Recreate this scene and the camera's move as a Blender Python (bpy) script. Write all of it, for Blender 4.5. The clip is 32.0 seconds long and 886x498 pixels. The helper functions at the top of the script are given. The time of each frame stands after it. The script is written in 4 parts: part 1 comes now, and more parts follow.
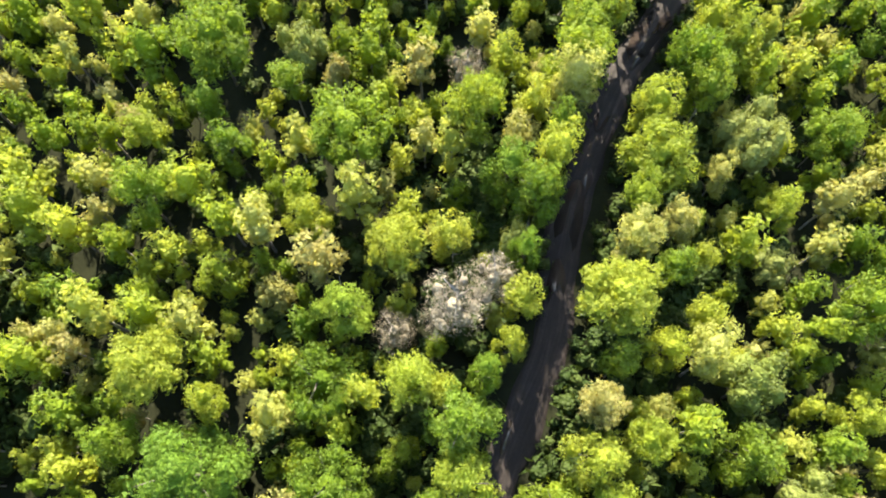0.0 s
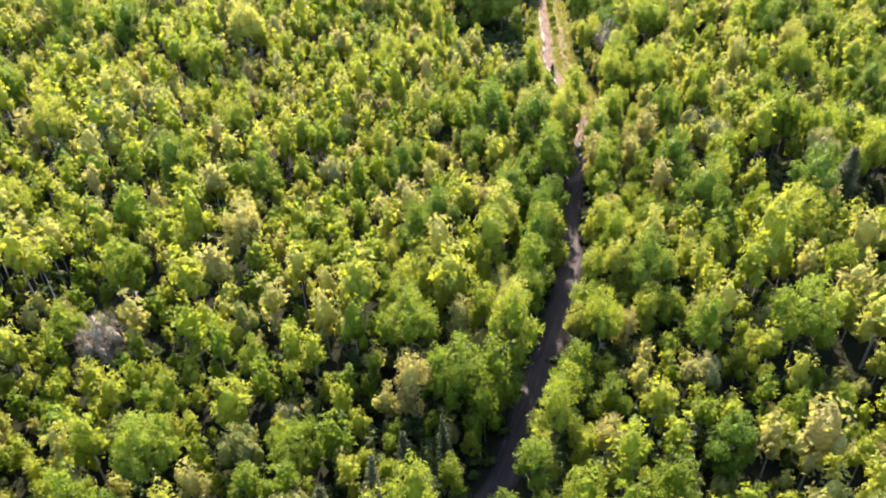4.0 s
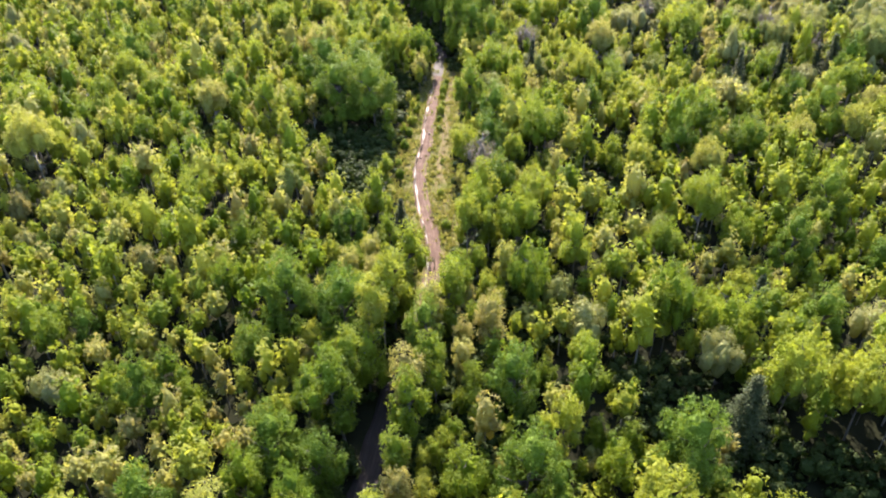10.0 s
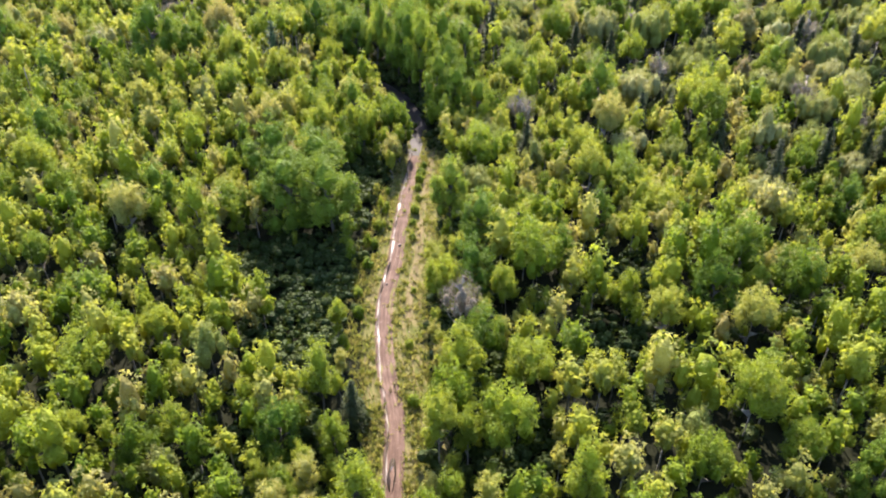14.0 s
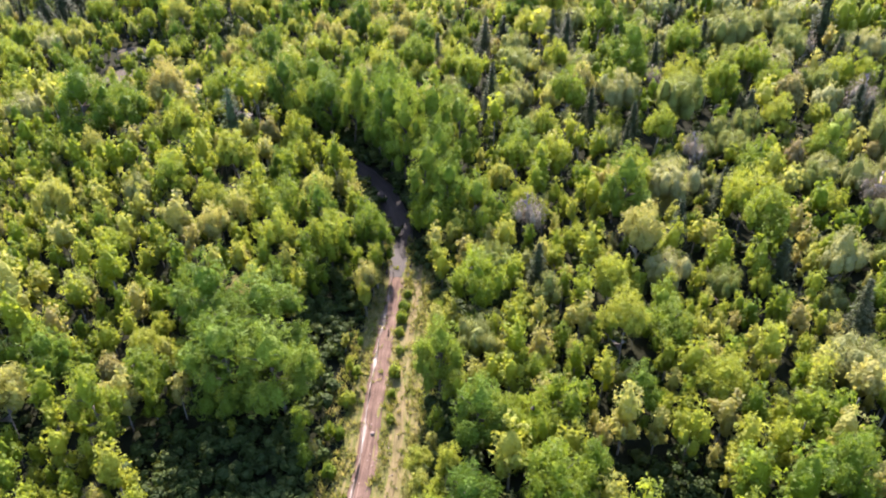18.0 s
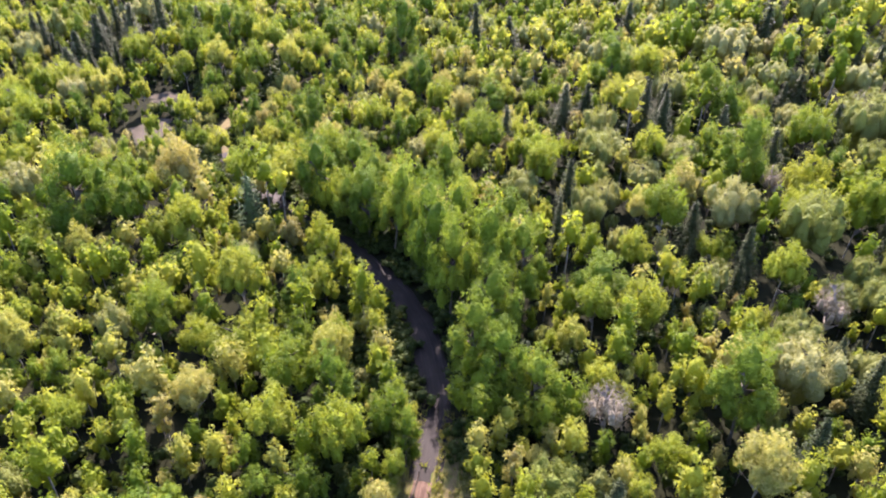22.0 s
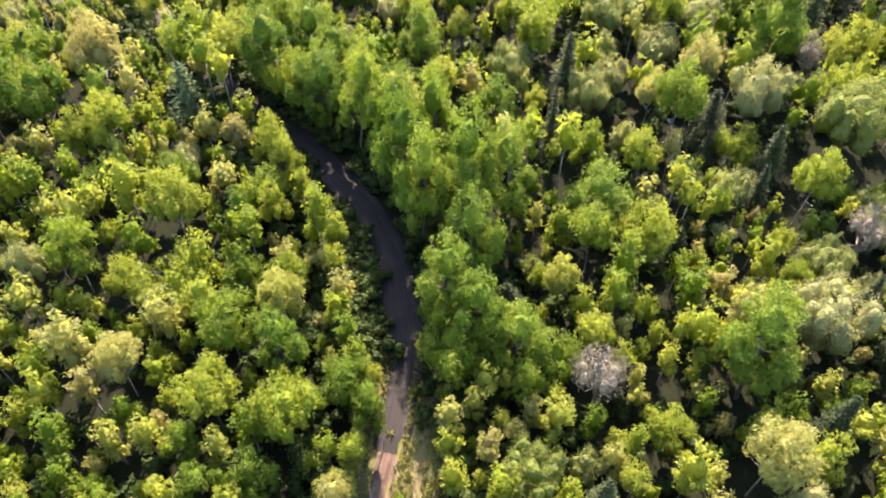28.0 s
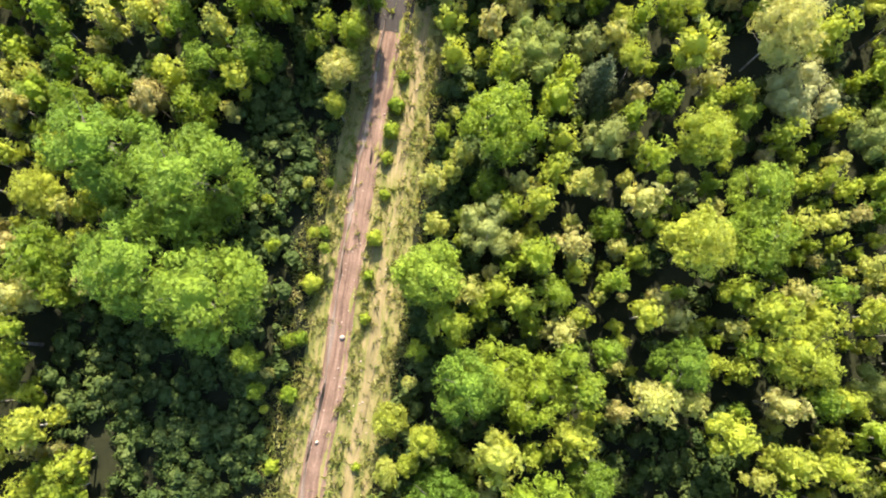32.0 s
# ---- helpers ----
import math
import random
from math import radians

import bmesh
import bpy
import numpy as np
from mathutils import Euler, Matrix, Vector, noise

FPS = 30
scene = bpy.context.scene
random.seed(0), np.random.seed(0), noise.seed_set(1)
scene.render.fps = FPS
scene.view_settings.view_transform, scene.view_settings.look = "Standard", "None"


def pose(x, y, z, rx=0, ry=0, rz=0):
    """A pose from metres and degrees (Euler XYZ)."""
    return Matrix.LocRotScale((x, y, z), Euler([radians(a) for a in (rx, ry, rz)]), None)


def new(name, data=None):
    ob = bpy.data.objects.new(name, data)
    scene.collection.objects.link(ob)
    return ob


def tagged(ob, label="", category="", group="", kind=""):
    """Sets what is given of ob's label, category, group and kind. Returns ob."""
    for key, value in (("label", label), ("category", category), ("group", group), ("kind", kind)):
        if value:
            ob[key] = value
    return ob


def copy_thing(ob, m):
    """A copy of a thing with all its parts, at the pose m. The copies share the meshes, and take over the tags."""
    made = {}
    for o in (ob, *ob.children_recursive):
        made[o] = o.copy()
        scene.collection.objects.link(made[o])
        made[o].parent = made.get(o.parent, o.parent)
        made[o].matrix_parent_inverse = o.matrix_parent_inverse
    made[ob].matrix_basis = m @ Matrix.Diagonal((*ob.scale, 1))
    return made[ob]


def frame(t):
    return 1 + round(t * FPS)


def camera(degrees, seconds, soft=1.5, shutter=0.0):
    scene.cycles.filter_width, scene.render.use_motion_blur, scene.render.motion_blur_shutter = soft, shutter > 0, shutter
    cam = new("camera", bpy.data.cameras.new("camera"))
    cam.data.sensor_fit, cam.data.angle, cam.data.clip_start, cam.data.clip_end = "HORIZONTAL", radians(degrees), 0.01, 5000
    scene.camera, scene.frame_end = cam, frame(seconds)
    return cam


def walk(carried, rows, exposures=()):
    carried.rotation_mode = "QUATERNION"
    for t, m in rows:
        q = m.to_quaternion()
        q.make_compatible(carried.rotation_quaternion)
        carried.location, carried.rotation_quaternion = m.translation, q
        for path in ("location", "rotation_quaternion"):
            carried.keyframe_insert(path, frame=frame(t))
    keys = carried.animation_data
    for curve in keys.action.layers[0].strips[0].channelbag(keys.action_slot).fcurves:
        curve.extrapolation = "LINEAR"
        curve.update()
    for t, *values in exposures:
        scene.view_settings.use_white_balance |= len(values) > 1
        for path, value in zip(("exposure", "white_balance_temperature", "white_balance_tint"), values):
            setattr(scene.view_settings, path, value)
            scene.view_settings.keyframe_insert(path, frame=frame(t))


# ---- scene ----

# camera: seconds, eye, heading to the left of +y, pitch, roll
PATH = [
    (0, -0.000, -0.000, 37.615, 12.774, -69.888, 0.236),
    (0.5, 1.446, 1.322, 37.654, 13.559, -64.618, -0.435),
    (1, 3.007, 2.911, 37.803, 14.144, -59.631, -0.926),
    (1.5, 4.732, 4.337, 37.710, 14.401, -54.574, -1.316),
    (2, 6.622, 6.074, 37.752, 14.580, -50.311, -1.473),
    (2.5, 8.319, 7.789, 37.943, 14.706, -46.769, -1.582),
    (3, 10.231, 9.728, 37.870, 14.899, -42.792, -1.659),
    (3.5, 12.161, 11.822, 38.020, 14.787, -38.724, -1.537),
    (4, 13.776, 13.587, 38.052, 14.547, -35.304, -1.380),
    (4.5, 15.768, 15.652, 37.991, 14.539, -34.148, -1.427),
    (6.5, 21.872, 24.394, 38.502, 14.230, -34.133, -1.320),
    (7, 22.659, 26.659, 38.792, 14.046, -34.211, -1.174),
    (7.5, 23.326, 29.098, 39.077, 13.943, -34.246, -1.167),
    (8, 23.729, 31.788, 39.342, 13.803, -34.248, -1.104),
    (8.5, 23.955, 34.193, 39.632, 13.702, -34.245, -1.068),
    (9, 24.056, 37.035, 40.000, 13.596, -34.357, -0.932),
    (9.5, 24.036, 39.634, 40.163, 13.518, -34.362, -0.860),
    (10, 23.870, 42.299, 40.287, 13.363, -34.268, -0.746),
    (10.5, 23.689, 45.072, 40.531, 13.295, -34.282, -0.657),
    (11, 23.459, 48.012, 40.662, 13.294, -34.252, -0.630),
    (11.5, 23.143, 50.842, 40.883, 13.238, -34.210, -0.541),
    (12, 22.782, 53.874, 41.196, 13.206, -34.186, -0.541),
    (12.5, 22.364, 56.488, 41.468, 13.100, -34.214, -0.445),
    (13, 21.890, 59.330, 41.534, 13.005, -34.106, -0.280),
    (13.5, 21.224, 62.257, 41.812, 12.736, -34.075, -0.074),
    (14, 20.602, 64.860, 42.128, 12.504, -34.106, 0.104),
    (14.5, 20.051, 67.676, 42.243, 12.390, -34.000, 0.245),
    (16.5, 17.775, 79.469, 43.115, 12.160, -33.920, 0.246),
    (17, 17.207, 82.459, 43.301, 12.140, -33.906, 0.182),
    (17.5, 16.531, 85.509, 43.537, 12.065, -33.919, 0.256),
    (18, 16.021, 88.261, 43.862, 12.052, -33.994, 0.240),
    (18.5, 15.396, 91.214, 44.232, 11.980, -34.034, 0.308),
    (19, 14.802, 94.300, 44.464, 11.966, -33.968, 0.306),
    (19.5, 14.214, 97.103, 44.673, 11.925, -33.936, 0.308),
    (20, 13.647, 99.819, 44.949, 11.859, -33.913, 0.342),
    (20.5, 13.041, 102.890, 45.375, 12.703, -33.945, 0.442),
    (21, 12.391, 105.674, 45.635, 15.200, -33.978, 0.798),
    (21.5, 11.930, 108.777, 45.829, 17.875, -33.989, 0.985),
    (22, 11.269, 111.866, 46.165, 18.111, -34.075, 0.985),
    (22.5, 10.644, 115.022, 46.473, 18.156, -34.073, 0.879),
    (23, 10.075, 117.887, 46.761, 18.210, -34.093, 0.755),
    (23.5, 9.627, 120.723, 47.098, 18.215, -34.123, 0.666),
    (24, 9.261, 122.922, 47.401, 18.193, -34.190, 0.715),
    (24.5, 9.026, 124.518, 47.712, 18.173, -34.297, 0.669),
    (26.5, 8.920, 125.962, 46.646, 17.832, -39.081, 0.751),
    (27, 8.919, 125.973, 46.630, 17.765, -40.662, 0.750),
    (27.5, 8.915, 125.990, 46.606, 17.647, -44.819, 0.737),
    (28, 8.913, 126.005, 46.585, 17.632, -49.043, 0.647),
    (28.5, 8.916, 126.015, 46.574, 17.581, -52.909, 0.610),
    (29, 8.923, 126.018, 46.568, 17.612, -57.302, 0.481),
    (29.5, 8.932, 126.018, 46.577, 17.597, -61.169, 0.447),
    (30, 8.942, 126.017, 46.598, 17.597, -65.263, 0.409),
    (30.5, 8.953, 126.013, 46.625, 17.618, -69.657, 0.397),
    (31, 8.964, 126.010, 46.649, 17.595, -73.801, 0.405),
    (31.5, 8.972, 126.005, 46.670, 17.566, -77.695, 0.348),
    (32, 8.980, 126.004, 46.681, 17.407, -81.850, 0.495),
]


def aim(x, y, z, yaw, pitch, roll):
    return pose(x, y, z, 90 + pitch, 0, yaw) @ pose(0, 0, 0, 0, 0, roll)


cam = camera(63.41, 32.0, soft=1.95)
walk(cam, [(row[0], aim(*row[1:])) for row in PATH],
     [(0, 2.6, 6800, 6), (1, 2.58, 6800, 11), (2, 2.56, 6800, 17), (4, 2.33, 6700, 20), (9, 2.08, 6400, 19), (13, 2.05, 6350, 19),
      (19, 2.2, 6250, 26), (23, 2.33, 6300, 33), (28, 2.45, 6750, 22), (30, 2.45, 6750, 14), (32, 2.42, 6750, 10)])

# ---- daylight ----
SUN_ELEVATION, SUN_HEADING = 38.0, 16.0   # degrees; heading to the left of +y
world = bpy.data.worlds.new("world")
scene.world = world
world.use_nodes = True
wn = world.node_tree
sky = wn.nodes.new("ShaderNodeTexSky")
sky.sky_type = "NISHITA"
sky.sun_disc = False
sky.sun_elevation = radians(SUN_ELEVATION)
sky.sun_rotation = radians(-SUN_HEADING)
wn.links.new(sky.outputs[0], wn.nodes["Background"].inputs[0])
wn.nodes["Background"].inputs[1].default_value = 0.15
sun_data = bpy.data.lights.new("sun", "SUN")
sun_data.energy, sun_data.angle, sun_data.color = 5.0, radians(0.6), (1.0, 0.885, 0.73)
sun = new("sun", sun_data)
sun.matrix_world = pose(0, 0, 150, 90 - SUN_ELEVATION, 0, SUN_HEADING + 180)


# ---- materials ----
def material(name, rough=0.8):
    m = bpy.data.materials.new(name)
    m.use_nodes = True
    nt = m.node_tree
    b = nt.nodes["Principled BSDF"]
    b.inputs["Roughness"].default_value = rough
    b.inputs["Specular IOR Level"].default_value = 0.22
    return m, nt, b


def node(nt, kind, **sets):
    n = nt.nodes.new(kind)
    for k, v in sets.items():
        n.inputs[k].default_value = v
    return n


def ramp(nt, stops):
    r = nt.nodes.new("ShaderNodeValToRGB")
    while len(r.color_ramp.elements) < len(stops):
        r.color_ramp.elements.new(0.5)
    for e, (at, c) in zip(r.color_ramp.elements, stops):
        e.position, e.color = at, (*c, 1)
    return r


def math_node(nt, op, a, b):
    n = nt.nodes.new("ShaderNodeMath")
    n.operation = op
    for i, v in enumerate((a, b)):
        if isinstance(v, (int, float)):
            n.inputs[i].default_value = v
        else:
            nt.links.new(v, n.inputs[i])
    return n.outputs[0]


def leaf_material(name, stops, joined=False, glow=0.4, rough=0.55, gaps=0.0, sheen=0.28):
    """Foliage: a tint for each plant, a shift for each spray, fine leaf relief, light through the leaf, gaps between the leaves of a spray."""
    m, nt, b = material(name, rough)
    b.inputs["Specular IOR Level"].default_value = sheen
    geo = nt.nodes.new("ShaderNodeNewGeometry")
    if joined:
        src = nt.nodes.new("ShaderNodeAttribute")
        src.attribute_name = "plant"
        which = src.outputs["Fac"]
    else:
        which = nt.nodes.new("ShaderNodeObjectInfo").outputs["Random"]
    jitter = math_node(nt, "MULTIPLY", math_node(nt, "SUBTRACT", geo.outputs["Random Per Island"], 0.5), 0.12)
    r = ramp(nt, stops)
    nt.links.new(math_node(nt, "ADD", which, jitter), r.inputs[0])
    noise_t = node(nt, "ShaderNodeTexNoise", Scale=0.35, Detail=3.0)
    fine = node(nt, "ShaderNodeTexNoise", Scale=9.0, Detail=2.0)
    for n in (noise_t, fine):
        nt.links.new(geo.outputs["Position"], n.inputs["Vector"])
    # Random leaf tone; its fine part also imitates shading between leaves in the colour.
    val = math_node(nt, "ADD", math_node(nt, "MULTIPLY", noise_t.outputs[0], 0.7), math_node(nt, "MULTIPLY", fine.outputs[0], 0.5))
    hsv = node(nt, "ShaderNodeHueSaturation", Saturation=1.0, Fac=1.0)
    nt.links.new(r.outputs[0], hsv.inputs["Color"])
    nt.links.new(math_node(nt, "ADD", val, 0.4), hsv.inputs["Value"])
    nt.links.new(hsv.outputs[0], b.inputs["Base Color"])
    clump = node(nt, "ShaderNodeTexVoronoi", Scale=4.2)
    nt.links.new(geo.outputs["Position"], clump.inputs["Vector"])
    bp = node(nt, "ShaderNodeBump", Strength=0.9, Distance=0.20)
    high = math_node(nt, "SUBTRACT", math_node(nt, "MULTIPLY", fine.outputs[0], 0.35), clump.outputs["Distance"])
    nt.links.new(high, bp.inputs["Height"])
    nt.links.new(bp.outputs[0], b.inputs["Normal"])
    tr = nt.nodes.new("ShaderNodeBsdfTranslucent")
    warm = node(nt, "ShaderNodeMix")
    warm.data_type, warm.blend_type = "RGBA", "MULTIPLY"
    warm.inputs[0].default_value = 1.0
    nt.links.new(hsv.outputs[0], warm.inputs[6])
    warm.inputs[7].default_value = (1.58, 1.46, 0.95, 1)
    nt.links.new(warm.outputs[2], tr.inputs[0])
    mix = node(nt, "ShaderNodeMixShader", Fac=glow)
    nt.links.new(b.outputs[0], mix.inputs[1])
    nt.links.new(tr.outputs[0], mix.inputs[2])
    last = mix.outputs[0]
    if gaps:
        holes = node(nt, "ShaderNodeTexNoise", Scale=17.0, Detail=1.0)
        nt.links.new(geo.outputs["Position"], holes.inputs["Vector"])
        cut = node(nt, "ShaderNodeMixShader")
        nt.links.new(math_node(nt, "GREATER_THAN", holes.outputs[0], gaps), cut.inputs[0])
        nt.links.new(nt.nodes.new("ShaderNodeBsdfTransparent").outputs[0], cut.inputs[1])
        nt.links.new(last, cut.inputs[2])
        last = cut.outputs[0]
    nt.links.new(last, nt.nodes["Material Output"].inputs[0])
    return m


def surface_material(name, stops, scale=1.0, rough=0.9, bump=0.5, fine=9.0):
    """Ground, bark and the like: two scales of noise and relief."""
    m, nt, b = material(name, rough)
    b.inputs["Specular IOR Level"].default_value = 0.06
    geo = nt.nodes.new("ShaderNodeNewGeometry")
    n1 = node(nt, "ShaderNodeTexNoise", Scale=scale, Detail=5.0, Roughness=0.6)
    n2 = node(nt, "ShaderNodeTexNoise", Scale=scale * fine, Detail=4.0, Roughness=0.7)
    for n in (n1, n2):
        nt.links.new(geo.outputs["Position"], n.inputs["Vector"])
    r = ramp(nt, stops)
    mixv = math_node(nt, "ADD", math_node(nt, "MULTIPLY", n1.outputs[0], 0.6), math_node(nt, "MULTIPLY", n2.outputs[0], 0.4))
    nt.links.new(mixv, r.inputs[0])
    nt.links.new(r.outputs[0], b.inputs["Base Color"])
    bp = node(nt, "ShaderNodeBump", Strength=bump, Distance=0.1)
    nt.links.new(mixv, bp.inputs["Height"])
    nt.links.new(bp.outputs[0], b.inputs["Normal"])
    return m


TINTS = {
    "birch": [(0.0, (0.100, 0.160, 0.014)), (0.3, (0.170, 0.222, 0.020)), (0.65, (0.235, 0.272, 0.034)), (0.92, (0.275, 0.282, 0.090)), (1.0, (0.225, 0.208, 0.070))],
    "maple": [(0.0, (0.085, 0.140, 0.012)), (0.5, (0.145, 0.205, 0.017)), (1.0, (0.215, 0.255, 0.028))],
    "aspen": [(0.0, (0.070, 0.128, 0.014)), (0.5, (0.100, 0.162, 0.018)), (1.0, (0.150, 0.212, 0.024))],
    "willow": [(0.0, (0.140, 0.178, 0.040)), (0.5, (0.185, 0.212, 0.066)), (1.0, (0.245, 0.258, 0.112))],
    "bronze": [(0.0, (0.170, 0.170, 0.045)), (0.5, (0.200, 0.180, 0.065)), (1.0, (0.235, 0.200, 0.095))],
    "spruce": [(0.0, (0.026, 0.040, 0.016)), (0.5, (0.042, 0.056, 0.022)), (1.0, (0.068, 0.080, 0.036))],
    "pine": [(0.0, (0.060, 0.100, 0.040)), (0.5, (0.080, 0.120, 0.050)), (1.0, (0.100, 0.135, 0.060))],
    "bare": [(0.0, (0.150, 0.130, 0.090)), (0.5, (0.200, 0.172, 0.125)), (1.0, (0.240, 0.212, 0.155))],
    # shrub greens lowered so that the shade of the clearings sits in the tint
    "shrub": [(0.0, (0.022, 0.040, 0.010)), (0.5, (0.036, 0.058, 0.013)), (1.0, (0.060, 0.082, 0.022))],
    "grass": [(0.0, (0.110, 0.145, 0.026)), (0.5, (0.160, 0.175, 0.045)), (1.0, (0.230, 0.215, 0.090))],
}
THIN = {"aspen": 0.40, "maple": 0.50, "spruce": 0.12, "pine": 0.14, "bare": 0.15, "shrub": 0.30, "grass": 0.40, "birch": 0.52, "willow": 0.46, "bronze": 0.40}   # light that passes through
SHEEN = {"aspen": 0.16, "spruce": 0.10, "pine": 0.12, "shrub": 0.12}
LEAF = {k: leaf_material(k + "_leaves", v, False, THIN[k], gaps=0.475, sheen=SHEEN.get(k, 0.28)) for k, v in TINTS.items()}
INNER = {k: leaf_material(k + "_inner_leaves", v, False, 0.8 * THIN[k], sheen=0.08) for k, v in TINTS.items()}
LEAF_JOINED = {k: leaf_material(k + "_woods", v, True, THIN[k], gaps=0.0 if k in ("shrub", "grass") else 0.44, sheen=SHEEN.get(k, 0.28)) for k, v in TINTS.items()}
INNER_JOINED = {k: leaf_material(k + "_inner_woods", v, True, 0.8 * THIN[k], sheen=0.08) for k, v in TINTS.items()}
M_BARK = {
    "birch": surface_material("birch_bark", [(0.3, (0.07, 0.06, 0.05)), (0.5, (0.20, 0.19, 0.17)), (0.8, (0.38, 0.37, 0.34))], 3.0),
    "grey": surface_material("grey_bark", [(0.3, (0.05, 0.045, 0.038)), (0.7, (0.14, 0.13, 0.11))], 3.0),
    "dark": surface_material("dark_bark", [(0.3, (0.05, 0.04, 0.03)), (0.7, (0.13, 0.10, 0.075))], 3.0),
    "bare": surface_material("bare_twigs", [(0.3, (0.20, 0.17, 0.14)), (0.7, (0.36, 0.32, 0.28))], 1.0),
}
# Leaf litter made near-black: the shade under the trees is in its base colour.
M_SHADED_LITTER = surface_material("shaded_forest_floor", [(0.25, (0.007, 0.008, 0.005)), (0.5, (0.012, 0.014, 0.007)), (0.62, (0.015, 0.017, 0.008)), (0.8, (0.024, 0.021, 0.013))], 0.5, 0.95, 0.8)


def track_material(name, stops, rough, bump=0.5, wet=0.08):
    """Earth worn lengthwise by wheels: streaks along the trail, clods and stains."""
    m, nt, b = material(name, rough)
    b.inputs["Specular IOR Level"].default_value = wet
    geo = nt.nodes.new("ShaderNodeNewGeometry")
    at = []
    for key in ("across", "along"):
        n = nt.nodes.new("ShaderNodeAttribute")
        n.attribute_name = key
        at.append(n.outputs["Fac"])
    xyz = nt.nodes.new("ShaderNodeCombineXYZ")
    nt.links.new(math_node(nt, "MULTIPLY", at[0], 5.0), xyz.inputs[0])
    nt.links.new(math_node(nt, "MULTIPLY", at[1], 0.22), xyz.inputs[1])
    streak = node(nt, "ShaderNodeTexNoise", Scale=1.0, Detail=4.0, Roughness=0.6)
    nt.links.new(xyz.outputs[0], streak.inputs["Vector"])
    n1 = node(nt, "ShaderNodeTexNoise", Scale=0.7, Detail=4.0)
    n2 = node(nt, "ShaderNodeTexNoise", Scale=8.0, Detail=4.0, Roughness=0.7)
    for n in (n1, n2):
        nt.links.new(geo.outputs["Position"], n.inputs["Vector"])
    v = math_node(nt, "ADD", math_node(nt, "MULTIPLY", streak.outputs[0], 0.5), math_node(nt, "MULTIPLY", n1.outputs[0], 0.25))
    v = math_node(nt, "ADD", v, math_node(nt, "MULTIPLY", n2.outputs[0], 0.25))
    r = ramp(nt, stops)
    nt.links.new(v, r.inputs[0])
    nt.links.new(r.outputs[0], b.inputs["Base Color"])
    bp = node(nt, "ShaderNodeBump", Strength=bump, Distance=0.08)
    nt.links.new(v, bp.inputs["Height"])
    nt.links.new(bp.outputs[0], b.inputs["Normal"])
    return m


M_DIRT = track_material("trail_dirt", [(0.34, (0.046, 0.030, 0.023)), (0.46, (0.084, 0.054, 0.041)), (0.57, (0.135, 0.091, 0.069)), (0.68, (0.23, 0.170, 0.135))], 0.85, 0.8)
# Wet mud, with the shade of the trees put into its near-black colour.
M_SHADED_MUD = track_material("shaded_trail_mud", [(0.32, (0.010, 0.009, 0.008)), (0.5, (0.018, 0.015, 0.014)), (0.70, (0.042, 0.034, 0.032))], 0.65, 0.8, 0.12)
M_VERGE = track_material("trail_verge", [(0.34, (0.040, 0.058, 0.014)), (0.45, (0.088, 0.094, 0.026)), (0.54, (0.132, 0.114, 0.048)), (0.68, (0.20, 0.150, 0.090))], 0.95, 0.8)
M_SIDE = track_material("side_rut_earth", [(0.32, (0.070, 0.064, 0.026)), (0.5, (0.130, 0.106, 0.052)), (0.70, (0.20, 0.155, 0.090))], 0.95, 0.8)
M_SAND = surface_material("sandy_clearing", [(0.3, (0.038, 0.036, 0.026)), (0.55, (0.075, 0.064, 0.050)), (0.8, (0.13, 0.112, 0.092))], 0.4, 0.95, 0.6)
M_WET = track_material("wet_rut_mud", [(0.32, (0.06, 0.045, 0.036)), (0.55, (0.12, 0.092, 0.074)), (0.70, (0.22, 0.18, 0.145))], 0.42, 1.0, 0.26)
M_WATER, _nt, _b = material("muddy_water", 0.07)
_b.inputs["Base Color"].default_value = (0.045, 0.036, 0.032, 1)
_b.inputs["Specular IOR Level"].default_value = 0.6


# ---- plan ----
TRAIL = [(1.2, -40), (1.6, -12), (2.2, 0), (3.0, 5), (3.7, 10), (3.5, 16), (4.0, 21.6), (4.9, 26.2), (6.7, 31.5), (9.5, 40), (10.6, 48),
         (11.2, 55), (11.9, 64), (11.2, 73), (10.7, 82), (10.8, 88), (10.4, 94), (8.8, 101), (6.0, 108), (3.9, 115), (2.9, 122), (1.6, 129), (0.4, 136),
         (-0.8, 144), (-2.6, 153), (-6.0, 160.5), (-11, 166.5), (-20.7, 173.4), (-32, 179), (-44.5, 187.6), (-51, 195), (-54, 206),
         (-60, 221), (-69, 244), (-82, 280)]


def spline(pts, step):
    """A smooth line through pts, as points about step apart."""
    p = np.array(pts, float)
    out = []
    for i in range(len(p) - 1):
        a, b, c, d = p[max(i - 1, 0)], p[i], p[i + 1], p[min(i + 2, len(p) - 1)]
        n = max(1, int(np.linalg.norm(c - b) / step))
        for k in range(n):
            t = k / n
            out.append(0.5 * (2 * b + (c - a) * t + (2 * a - 5 * b + 4 * c - d) * t * t + (3 * b - a - 3 * c + d) * t ** 3))
    out.append(p[-1])
    return np.array(out)


LINE = spline(TRAIL, 0.8)


def trail_gap(x, y):
    """Signed distance to the trail's line (to its right positive) and how far along y its nearest point lies."""
    d = LINE - (x, y)
    i = int(np.argmin((d * d).sum(1)))
    a, b = LINE[max(i - 1, 0)], LINE[min(i + 1, len(LINE) - 1)]
    t = (b - a) / np.linalg.norm(b - a)
    return float(t[1] * (x - LINE[i][0]) - t[0] * (y - LINE[i][1])), float(LINE[i][1])


